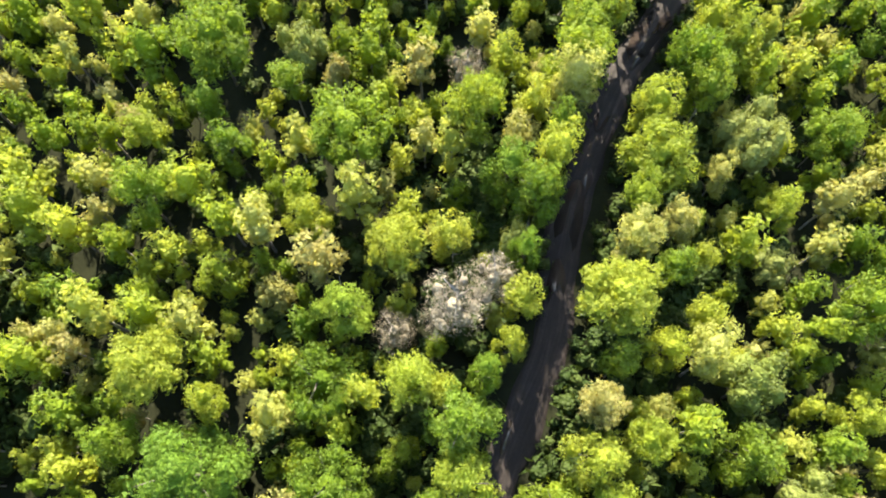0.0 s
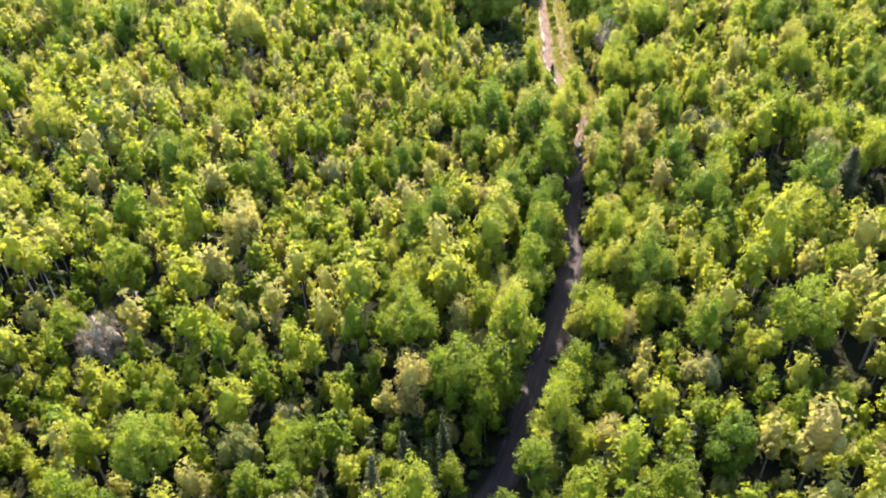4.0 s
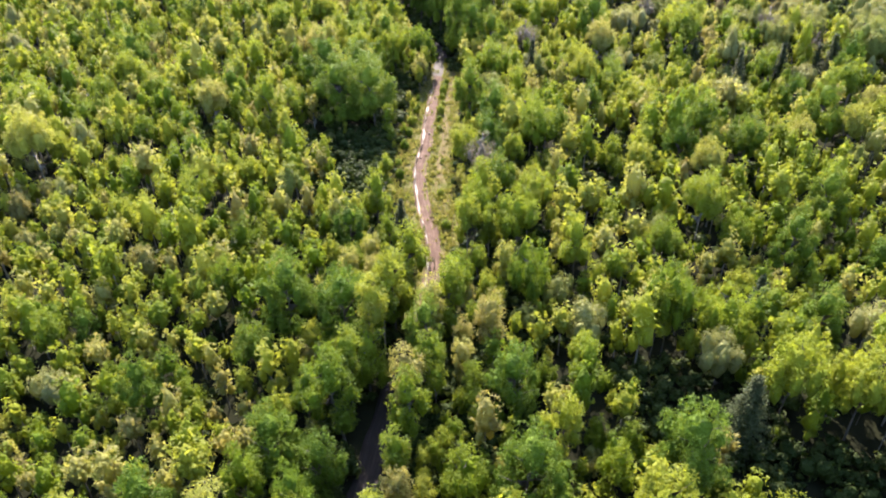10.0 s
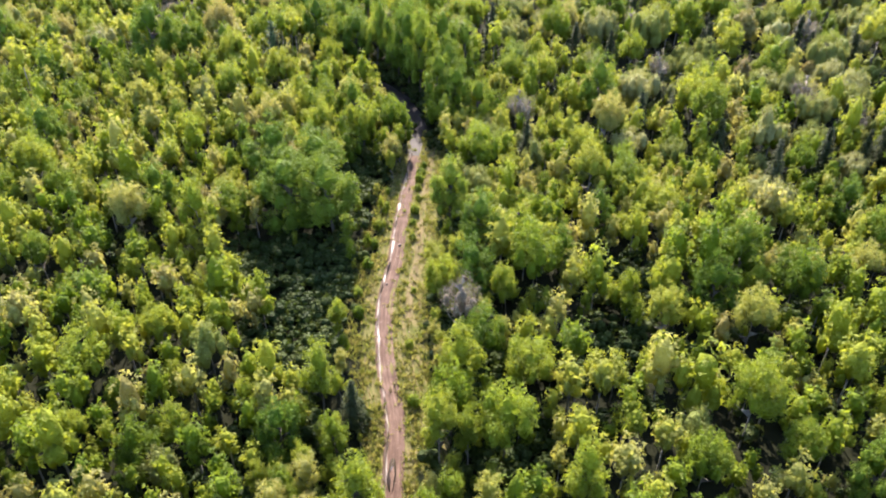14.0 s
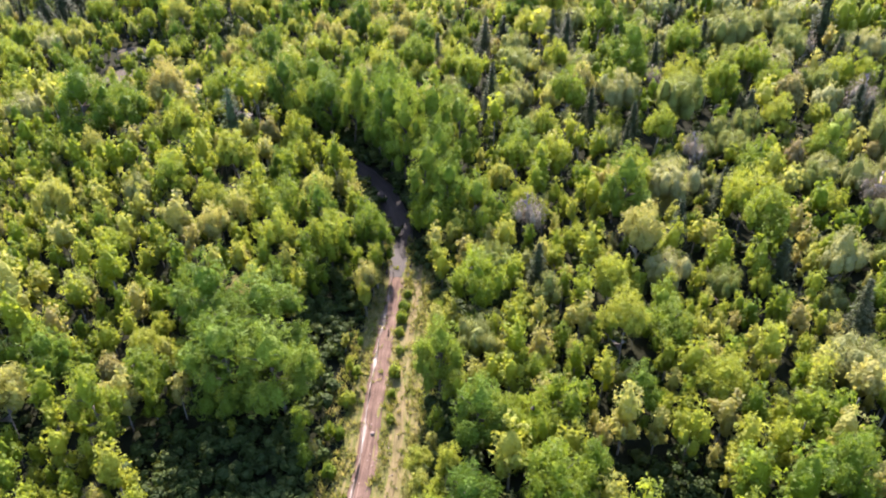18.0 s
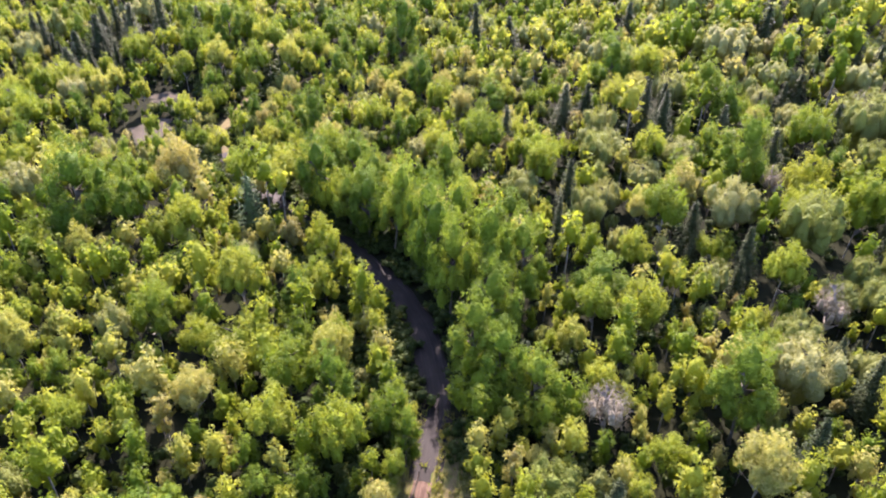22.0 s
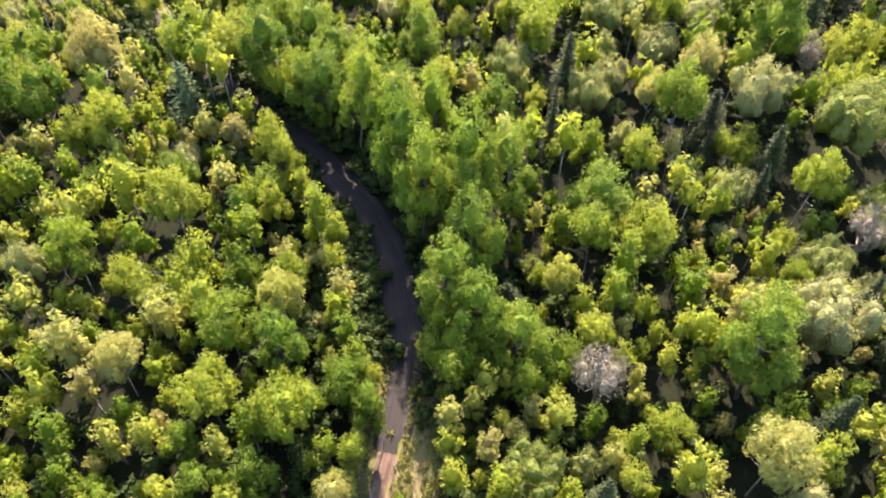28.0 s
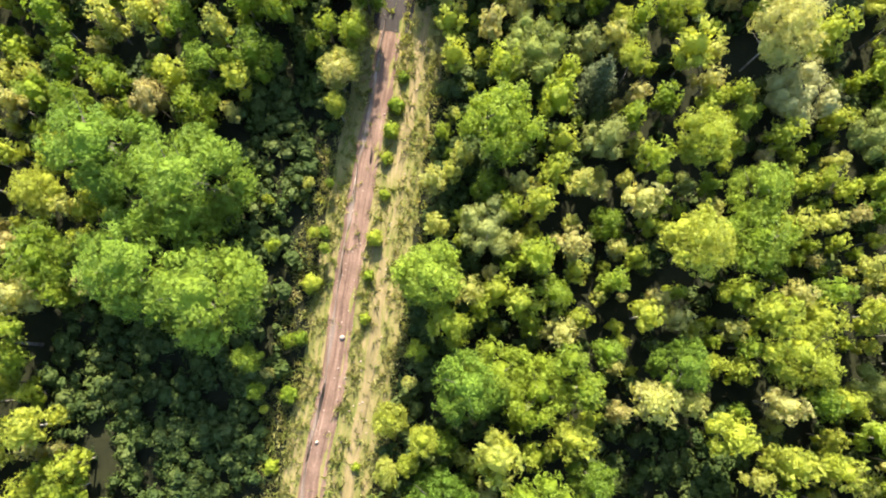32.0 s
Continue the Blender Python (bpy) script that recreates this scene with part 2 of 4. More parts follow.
def terrain(x, y):
    """The lie of the land."""
    return 0.35 * noise.noise((x * 0.05, y * 0.05, 3.0)) + 0.10 * noise.noise((x * 0.4, y * 0.4, 9.0))


def mesh_object(name, verts, faces, mat, parent=None, smooth=False):
    me = bpy.data.meshes.new(name)
    verts = np.asarray(verts, np.float32).reshape(-1, 3)
    me.vertices.add(len(verts))
    me.vertices.foreach_set("co", verts.ravel())
    if isinstance(faces, np.ndarray):
        sizes, flat = np.full(len(faces), faces.shape[1], np.int32), faces.ravel().astype(np.int32)
    else:
        sizes = np.array([len(f) for f in faces], np.int32)
        flat = np.array([i for f in faces for i in f], np.int32)
    me.loops.add(len(flat))
    me.loops.foreach_set("vertex_index", flat)
    me.polygons.add(len(sizes))
    me.polygons.foreach_set("loop_start", np.concatenate([[0], np.cumsum(sizes)[:-1]]).astype(np.int32))
    if smooth:
        me.polygons.foreach_set("use_smooth", np.ones(len(sizes), bool))
    me.materials.append(mat)
    me.update(calc_edges=True)
    ob = new(name, me)
    ob.parent = parent
    return ob


# ---- ground, trail ----
def build_ground():
    xs = np.concatenate([[-3000, -900, -400], np.arange(-180, 121, 2.0), [400, 900, 3000]])
    ys = np.concatenate([[-3000, -900, -300], np.arange(-60, 341, 2.0), [600, 1200, 3000]])
    verts = [(x, y, terrain(x, y) if abs(x) < 300 and abs(y) < 400 else 0.0) for y in ys for x in xs]
    n = len(xs)
    faces = np.array([(j * n + i, j * n + i + 1, (j + 1) * n + i + 1, (j + 1) * n + i) for j in range(len(ys) - 1) for i in range(n - 1)])
    tagged(mesh_object("ground", verts, faces, M_SHADED_LITTER, None, True), "leaf-littered forest floor under the young trees, its colour darkened for their shade", "ground", kind="structure")


def strip(name, mat, profile, lo, hi, wobble, label, category):
    """A strip along the trail's line between lo and hi of its length: profile rows of offset to the right and height."""
    pts = LINE[(LINE[:, 1] >= lo) & (LINE[:, 1] <= hi)]
    verts, faces, k, along = [], [], len(profile), 0.0
    track = []
    for i, p in enumerate(pts):
        a, b = pts[max(i - 1, 0)], pts[min(i + 1, len(pts) - 1)]
        t = (b - a) / np.linalg.norm(b - a)
        r = np.array((t[1], -t[0]))
        along += float(np.linalg.norm(p - a))
        for j, (off, h) in enumerate(profile):
            track.append((off, along))
            edge = j in (0, k - 1)
            o = off + wobble * noise.noise((p[0] * 0.45 + j * 7.3, p[1] * 0.45, 1.7)) * (2.2 if edge else 0.8)
            q = p + r * o
            verts.append((q[0], q[1], terrain(q[0], q[1]) + h + (0 if edge else 0.035 * noise.noise((q[0] * 2.1, q[1] * 2.1, 5)))))
    for i in range(len(pts) - 1):
        for j in range(k - 1):
            faces.append((i * k + j, i * k + j + 1, (i + 1) * k + j + 1, (i + 1) * k + j))
    ob = mesh_object(name, verts, np.array(faces), mat, None, True)
    for key, column in (("across", 0), ("along", 1)):
        ob.data.attributes.new(key, "FLOAT", "POINT").data.foreach_set("value", np.array(track, np.float32)[:, column])
    return tagged(ob, label, category, kind="structure")


build_ground()
strip("trail_verge", M_VERGE, [(-2.8, -0.1), (-1.5, 0.08), (0, 0.10), (1.5, 0.10), (3.2, 0.10), (4.4, -0.1)], 88, 152, 0.35,
      "grassy trail verge of dry straw-coloured grass and bare earth", "verge")
RUTS = [(-1.0, 0.02), (-0.8, 0.15), (-0.55, 0.10), (-0.3, 0.13), (0.0, 0.18), (0.3, 0.13), (0.55, 0.10), (0.8, 0.15), (1.0, 0.02)]
strip("shaded_muddy_trail", M_SHADED_MUD, RUTS, -40, 90, 0.16, "wet mud trail with wheel ruts, its colour darkened for tree shade", "trail")
strip("dirt_trail", M_DIRT, [(o * 0.92, h) for o, h in RUTS], 89, 146, 0.16, "reddish-brown dirt forest trail with two worn wheel ruts", "trail")
# Strip widened here so its dark colour stands in for shade across the bend.
strip("shaded_muddy_bend", M_SHADED_MUD, [(o * 1.5, h) for o, h in RUTS], 145, 190, 0.16, "wet mud trail round a bend in the woods, its colour darkened for shade", "trail")
strip("far_trail", M_SIDE, [(o * 0.7, h) for o, h in RUTS], 189, 285, 0.16, "pale dirt trail running on past the bend", "trail")
strip("wet_rut", M_WET, [(-0.66, 0.06), (-0.60, 0.150), (-0.52, 0.142), (-0.44, 0.150), (-0.38, 0.06)], 93, 147, 0.26,
      "wet left wheel rut of the trail, shining in the low sun", "trail")
strip("side_rut", M_SIDE, [(1.75, 0.04), (1.95, 0.125), (2.25, 0.115), (2.5, 0.125), (2.75, 0.04)], 112, 150, 0.20,
      "second worn rut of pale earth beside the trail", "trail")


# ---- plants ----
def unit_ball(level):
    bm = bmesh.new()
    bmesh.ops.create_icosphere(bm, subdivisions=level, radius=1)
    v = np.array([q.co[:] for q in bm.verts])
    f = np.array([[q.index for q in p.verts] for p in bm.faces])
    bm.free()
    return v, f


BALL_V, BALL_F = unit_ball(1)
FULL_V, FULL_F = unit_ball(2)


def rand_dirs(rng, n, low=-1.0):
    z = rng.uniform(low, 1, n)
    a = rng.uniform(0, 2 * np.pi, n)
    s = np.sqrt(1 - z * z)
    return np.stack([s * np.cos(a), s * np.sin(a), z], 1)


def sprays(rng, pts, normals, size, slim=0.62, tilt=0.7):
    """Small pointed leaf sprays at pts, roughly facing along normals and up to the light."""
    n = len(pts)
    nn = normals + (0, 0, 0.3) + tilt * rng.normal(size=(n, 3))
    nn /= np.linalg.norm(nn, axis=1, keepdims=True) + 1e-9
    a = np.cross(nn, rng.normal(size=(n, 3)))
    a /= np.linalg.norm(a, axis=1, keepdims=True) + 1e-9
    b = np.cross(nn, a)
    s = (size * rng.uniform(0.6, 1.4, n))[:, None]
    v = np.stack([pts - a * s * 0.8 - b * s * slim, pts - a * s * 0.5 + b * s * slim, pts + a * s], 1).reshape(-1, 3)
    return v, np.arange(3 * n).reshape(n, 3)


def cloud(rng, lobes, n, size, core=0.70, low=-0.5, slim=0.62, tilt=0.42):
    """A crown: for each lobe (centre, radii) a rough inner body and sprays of leaves round it. Returns verts, quads, triangles."""
    area = np.array([r[0] * r[2] for _, r in lobes])
    counts = np.maximum(3, (n * area / area.sum()).astype(int))
    vs, quads, tris, at = [], [], [], 0
    for (c, r), k in zip(lobes, counts):
        c, r = np.array(c), np.array(r)
        d = rand_dirs(rng, k, low)
        p = c + d * r * (1.08 - 0.34 * rng.uniform(0, 1, (k, 1)) ** 2)
        v, f = sprays(rng, p, d, size, slim, tilt)
        vs.append(v), quads.append(f + at)
        at += len(v)
        if core:
            v = c + BALL_V * r * core * rng.uniform(0.8, 1.15, (len(BALL_V), 1))
            vs.append(v), tris.append(BALL_F + at)
            at += len(v)
    return np.concatenate(vs), np.concatenate(quads), np.concatenate(tris) if tris else np.zeros((0, 3), int)


def tube(rng, path, radii, sides=6):
    vs, fs = [], []
    for (p, r) in zip(path, radii):
        for k in range(sides):
            a = 2 * math.pi * k / sides
            vs.append((p[0] + r * math.cos(a), p[1] + r * math.sin(a), p[2]))
    for i in range(len(path) - 1):
        for k in range(sides):
            fs.append((i * sides + k, i * sides + (k + 1) % sides, (i + 1) * sides + (k + 1) % sides, (i + 1) * sides + k))
    return vs, fs


def wood(rng, h, r, limbs, spread, base=0.35, sides=6):
    """A tapered, slightly bent trunk whose limbs grow out of its side into the crown."""
    lean = rng.normal(0, 0.025 * h, 2)
    levels = (0, 0.06, 0.2, 0.32, 0.42, 0.52, 0.62, 0.72, 0.82, 0.93)
    path = [(lean[0] * t * t, lean[1] * t * t, h * t - (0.5 if t == 0 else 0)) for t in levels]
    vs, fs = tube(rng, path, [r * (1.5 if t == 0 else 1.02 - 0.95 * t) for t in levels], sides)
    rings = [j for j in range(2, len(levels) - 1) if levels[j] >= base - 0.05] or [5]
    for k in range(limbs):
        j = rings[k % len(rings)]
        side = (2 * k + k // len(rings)) % sides
        a = 2 * math.pi * (side + 0.5) / sides
        t = levels[j]
        root = [j * sides + side, j * sides + (side + 1) % sides, (j + 1) * sides + side]
        p = np.mean([vs[i] for i in root], axis=0)
        w = spread * rng.uniform(0.55, 0.9) * (1.15 - t * 0.6)
        last = root
        for f, thick in ((0.5, 0.26), (1.0, 0.07)):
            q = p + np.array((math.cos(a) * w * f, math.sin(a) * w * f, w * (0.8 * f + 0.1 * f * f)))
            ring = []
            for i in range(3):
                e = 2 * math.pi * i / 3 + a
                ring.append(len(vs))
                vs.append((q[0] - math.sin(a) * r * thick * math.cos(e), q[1] + math.cos(a) * r * thick * math.cos(e), q[2] + r * thick * math.sin(e)))
            fs += [(last[i], last[(i + 1) % 3], ring[(i + 1) % 3], ring[i]) for i in range(3)]
            last = ring
    return vs, fs


def taper(d):
    """A ball drawn out to an egg, its blunt end down."""
    w = np.where(d[:, 2] > 0, 1 - 0.22 * d[:, 2], 1.0)
    return np.stack([d[:, 0] * w, d[:, 1] * w, d[:, 2]], 1)


def plumes(rng, stems, n, size, core=0.50, slim=0.52, tilt=0.6, rag=0.10, deep=1.85):
    """A crown of rounded domes, each built of leaf clumps. stems: rows of x, y, base, top, radius. Returns verts, leaf sprays and inner body, both as triangles."""
    area = np.array([q[4] ** 1.8 for q in stems])
    core, loose = (core, 0.35) if n > 700 else (core + 0.12, 0.15)
    counts = np.maximum(8, n * area / area.sum()).astype(int)
    vs, leaves, body, at = [], [], [], 0
    for (x, y, base, top, rad), k in zip(stems, counts):
        p1, p2, p3 = rng.uniform(0, 6.28, 3)
        tall = min(rad * deep, 0.5 * (top - base))
        c, r = np.array((x, y, top - tall)), np.array((rad, rad, tall))

        def lump(d):
            a = np.arctan2(d[:, 1], d[:, 0])
            return 1 + rag * np.sin(3 * a + p1 + 3 * d[:, 2]) + 0.8 * rag * np.sin(5 * a + p2 - 6 * d[:, 2]) + 0.7 * rag * np.sin(8 * d[:, 2] + p3)

        m = int(np.clip(16 * (rad / 0.6) ** 1.2, 9, 46))
        knot = rand_dirs(rng, m, -0.8)
        reach = np.minimum(0.5, 0.26 / max(rad, 0.3) + 0.10) * rng.uniform(0.75, 1.25, m)
        heart = c + taper(knot) * r * (lump(knot) * (1.0 - 0.75 * reach))[:, None]
        pick = rng.integers(0, m, k)
        d = knot[pick] * 0.55 + rand_dirs(rng, k)
        d /= np.linalg.norm(d, axis=1, keepdims=True) + 1e-9
        sunk = np.where(rng.uniform(0, 1, k) < loose, rng.uniform(0.5, 1.0, k), 1.0)[:, None]
        pts = c + (heart[pick] - c) * sunk + d * (rad * reach[pick] * (1.06 - 0.75 * rng.uniform(0, 1, k)))[:, None]
        v, f = sprays(rng, pts, d, size, slim, tilt)
        vs.append(v), leaves.append(f + at)
        at += len(v)
        bv, bf = (FULL_V, FULL_F) if n > 700 else (BALL_V, BALL_F)
        v = c - (0, 0, 0.26 * tall) + taper(bv) * r * (1, 1, 1.15) * (core * lump(bv) * rng.uniform(0.82, 1.14, len(bv)))[:, None]
        vs.append(v), body.append(bf + at)
        at += len(v)
    return np.concatenate(vs), np.concatenate(leaves), np.concatenate(body)


def stems_of(rng, h, rad, base, n, share, drop):
    """A main plume and n lesser ones round it. share: their radius; drop: how far their tops stay below."""
    out = [(0, 0, base * h, h, rad * (0.86 if n < 5 else 0.62))]
    turn = rng.uniform(0, 6.28)
    for k in range(n):
        a = turn + 2 * math.pi * k / n + rng.uniform(-0.35, 0.35)
        s = rad * share * rng.uniform(0.8, 1.15)
        w = max(0.1, rad - s) * rng.uniform(0.8, 1.1)
        out.append((w * math.cos(a), w * math.sin(a), base * h * rng.uniform(0.8, 1.3), h * (1 - drop * rng.uniform(0.5, 1.3)), s))
    return out


def boughs(rng, h, rad, tiers, fine, droop=0.32, power=0.9):
    """A conifer's crown: whorls of drooping boughs, shorter towards the tip, round a slim dark body. Returns verts, sprays and body."""
    pts, ups = [], []
    per = max(4, int(7 * fine ** 0.2))
    for i in range(tiers):
        t = (i + rng.uniform(-0.3, 0.3)) / tiers
        z = 0.5 + (h - 0.7) * max(t, 0.0)
        ww = rad * max(0.06, 1 - max(t, 0)) ** power
        arms = max(5, int((6 + 4 * (1 - t)) * fine ** 0.1))
        turn = rng.uniform(0, 6.28)
        for a in range(arms):
            e = turn + 6.283 * a / arms + rng.uniform(-0.25, 0.25)
            far = ww * rng.uniform(0.7, 1.15)
            for q in np.linspace(0.35, 1.0, per):
                side = rng.normal(0, 0.10 + 0.10 * far * q)
                pts.append((math.cos(e) * far * q - math.sin(e) * side, math.sin(e) * far * q + math.cos(e) * side, z - droop * far * q * q + rng.normal(0, 0.05)))
                ups.append((0.5 * math.cos(e), 0.5 * math.sin(e), 0.9))
    v, f = sprays(rng, np.array(pts), np.array(ups), 0.20 * fine ** -0.22, 0.48, 0.5)
    n = 7
    rings = [(rad * 0.3 * (1 - t) ** power + 0.02, 0.45 + (h - 0.5) * t) for t in (0.0, 0.25, 0.5, 0.75, 1.0)]
    body = np.array([(q * math.cos(6.283 * k / n) * rng.uniform(0.8, 1.2), q * math.sin(6.283 * k / n) * rng.uniform(0.8, 1.2), z) for q, z in rings for k in range(n)])
    tris = []
    for j in range(len(rings) - 1):
        for k in range(n):
            a, b, c, d = j * n + k, j * n + (k + 1) % n, (j + 1) * n + (k + 1) % n, (j + 1) * n + k
            tris += [(a, b, c), (a, c, d)]
    return np.concatenate([v, body]), f, np.array(tris) + len(v)


def crown_parts(kind, rng, fine):
    """Height, wood and crown of one plant. fine: how many sprays and how small."""
    u = rng.uniform
    big = kind.endswith("_big")
    kind = kind.replace("_big", "")
    wide, tall = (1.65, 1.2) if big else (1.0, 1.0)
    many = wide * wide * fine if big else fine
    k = fine ** -0.30
    if kind == "birch":
        h, rad = u(5.2, 7.2) * tall, u(0.88, 1.18) * wide
        st = stems_of(rng, h, rad, 0.14, 8, 0.42, 0.20) if big else stems_of(rng, h, rad, 0.12, 4 if fine > 0.08 else 2, 0.50, 0.34)
        c = plumes(rng, st, int((1500 if big else 2500) * many), (0.12 if big else 0.10) * k)
        w = wood(rng, 0.8 * h, 0.055, 5, rad)
    elif kind == "maple":
        h, rad = u(5.0, 6.8) * tall, u(1.25, 1.65) * wide
        st = stems_of(rng, h, rad, 0.14, 11, 0.36, 0.26) if big else stems_of(rng, h, rad, 0.10, 6 if fine > 0.08 else 3, 0.44, 0.36)
        c = plumes(rng, st, int((1500 if big else 2700) * many), (0.12 if big else 0.10) * k, slim=0.55)
        w = wood(rng, 0.8 * h, 0.08, 6, rad)
    elif kind == "aspen":
        h, rad = u(8.8, 10.2), u(2.1, 2.5)
        c = plumes(rng, stems_of(rng, h, rad, 0.06, 15, 0.36, 0.46), int(6600 * fine), 0.125 * k, slim=0.55, deep=1.5)
        w = wood(rng, 0.8 * h, 0.12, 9, rad)
    elif kind == "willow":
        h, rad = u(4.6, 6.2) * tall, u(1.25, 1.6) * wide
        st = stems_of(rng, h, rad, 0.12, 10, 0.34, 0.18) if big else stems_of(rng, h, rad, 0.12, 6, 0.42, 0.20)
        c = plumes(rng, st, int(2000 * many), 0.11 * k, 0.66, 0.34, 0.9)
        w = wood(rng, 0.8 * h, 0.06, 7, rad, 0.15)
    elif kind == "bush":
        h, rad = u(1.3, 1.8), u(0.5, 0.7)
        c = plumes(rng, stems_of(rng, h, rad, 0.06, 4, 0.5, 0.25), int(330 * fine), 0.09 * k, 0.7)
        w = wood(rng, 0.8 * h, 0.02, 4, rad, 0.2)
    elif kind == "bronze":
        h, rad = u(4.8, 6.0), u(1.1, 1.4)
        c = plumes(rng, stems_of(rng, h, rad, 0.16, 5, 0.45, 0.2), int(1500 * fine), 0.11 * k, 0.7)
        w = wood(rng, 0.8 * h, 0.06, 7, rad)
    elif kind == "spruce":
        h, rad = u(6.0, 8.0), u(1.7, 2.2)
        w = wood(rng, h, 0.08, 0, rad)
        c = boughs(rng, h, rad, int(max(13, 26 * fine ** 0.25)), fine)
    elif kind == "bare":
        h, rad = u(6.0, 7.0), u(1.6, 2.0)
        w = wood(rng, h, 0.09, 12, rad, 0.2)
        st = stems_of(rng, h, rad, 0.2, 6, 0.45, 0.2)
        c1 = plumes(rng, st, int(1700 * fine), 0.30 * k, 0.3, 0.03, 0.9)
        c2 = plumes(rng, st, int(500 * fine), 0.09 * k, 0.3, 0.5, 0.8)
        c = (np.concatenate([c1[0], c2[0]]), np.concatenate([c1[1], c2[1] + len(c1[0])]), c2[2] + len(c1[0]))
    elif kind == "pine":
        h, rad = u(8.2, 9.4), u(2.0, 2.5)
        w = wood(rng, h, 0.13, 10, rad, 0.3)
        c = boughs(rng, h, rad, int(max(7, 17 * fine ** 0.4)), fine, 0.12, 0.6)
    return h, w, c


BARK_OF = {"birch": "birch", "maple": "grey", "aspen": "grey", "willow": "grey", "bronze": "grey", "spruce": "dark", "pine": "dark", "bare": "bare", "birch_big": "birch", "maple_big": "grey", "willow_big": "grey", "bush": "grey"}
NAME_OF = {"birch": "young_birch", "maple": "young_maple", "aspen": "aspen", "willow": "willow", "bronze": "red_maple", "spruce": "spruce", "pine": "pine", "bare": "bare_tree", "birch_big": "birch", "maple_big": "maple", "willow_big": "large_willow", "bush": "bush"}
LABEL_OF = {
    "birch": "slender young birch with a yellow-green spring crown",
    "maple": "young maple with a lobed fresh green crown",
    "aspen": "tall aspen with a dense deep green crown",
    "willow": "bushy willow with pale grey-green leaves",
    "bronze": "young red maple with bronze-tinted new leaves",
    "spruce": "dark green conical spruce among the broadleaved trees",
    "bare": "grey half-bare tree with a haze of twigs and few leaves",
    "birch_big": "broad clump of birch with a yellow-green crown",
    "maple_big": "broad maple with a full, many-lobed green crown",
    "willow_big": "large rounded willow with pale grey-green leaves",
    "bush": "low green bush on the grassy strip of the trail",
    "pine": "blue-green pine with whorled branches",
}
LEAF_OF = {"birch_big": "birch", "maple_big": "maple", "willow_big": "willow", "bush": "maple"}
VARIANTS = {"birch": 8, "maple": 6, "aspen": 4, "willow": 4, "bronze": 3, "spruce": 3, "pine": 2, "bare": 3, "birch_big": 4, "maple_big": 4, "willow_big": 2, "bush": 3}


def make_tree(kind, rng):
    h, (wv, wf), (cv, cq, ct) = crown_parts(kind, rng, 1.0)
    root = new(NAME_OF[kind])
    tagged(root, LABEL_OF[kind], "bush" if kind == "bush" else "tree", "bushes on the trail" if kind == "bush" else NAME_OF[kind].replace("_", " ") + " trees of the wood")
    mesh_object("trunk", wv, wf, M_BARK[BARK_OF[kind]], root)
    crown = mesh_object("crown", cv, np.concatenate([cq, ct]), LEAF[LEAF_OF.get(kind, kind)], root)
    crown.data.materials.append(INNER[LEAF_OF.get(kind, kind)])
    crown.data.polygons.foreach_set("material_index", np.r_[np.zeros(len(cq), np.int32), np.ones(len(ct), np.int32)])
    return root


rng = np.random.default_rng(7)
PROTO = {k: [make_tree(k, rng) for _ in range(n)] for k, n in VARIANTS.items()}
USED = {k: 0 for k in PROTO}


def plant(kind, x, y, scale, wide=1.0):
    """One tree as a thing of its own."""
    p = PROTO[kind][USED[kind] % len(PROTO[kind])]
    m = pose(x, y, terrain(x, y) - 0.05, rng.normal(0, 2), rng.normal(0, 2), rng.uniform(0, 360))
    m = m @ Matrix.Diagonal((scale * wide, scale * wide, scale, 1))
    if USED[kind] < len(PROTO[kind]):
        ob = p
        ob.matrix_basis = m
    else:
        ob = copy_thing(p, pose(0, 0, 0))
        ob.matrix_basis = m
    USED[kind] += 1
    return ob


# ---- where the trees stand ----
# clearings: centre and half-sizes
GAPS = [(3.4, 159.7, 2.0, 3.2), (24.3, 112.6, 3.2, 4.2), (24.0, 123.4, 4.6, 3.4), (-4.9, 188.5, 3.0, 5.0), (14.7, 214.0, 4.0, 3.4), (33.0, 231.0, 6.5, 4.5), (-21.2, -0.2, 2.6, 1.7), (-19.0, 6.8, 1.8, 0.9), (32.0, 82.6, 4.2, 4.4), (40.5, 76.4, 5.4, 4.2), (9.4, 70.0, 1.6, 4.0), (-5.4, 116.5, 4.6, 6.2), (-11.0, 119.0, 3.4, 4.6),
        (-2.0, 112.5, 4.0, 6.0), (-4.4, 134.6, 3.4, 5.6), (-4.4, 208.9, 3.0, 4.0), (13.1, 203.4, 3.4, 2.6), (36.3, 225.5, 4.6, 4.5), (-66.0, 202.5, 7.0, 4.2),
        (-61.0, 190.5, 4.6, 6.5), (-50.4, 207.6, 1.8, 3.3), (-6.4, 139.5, 1.8, 3.0), (-16.0, 167.9, 2.4, 3.0)]
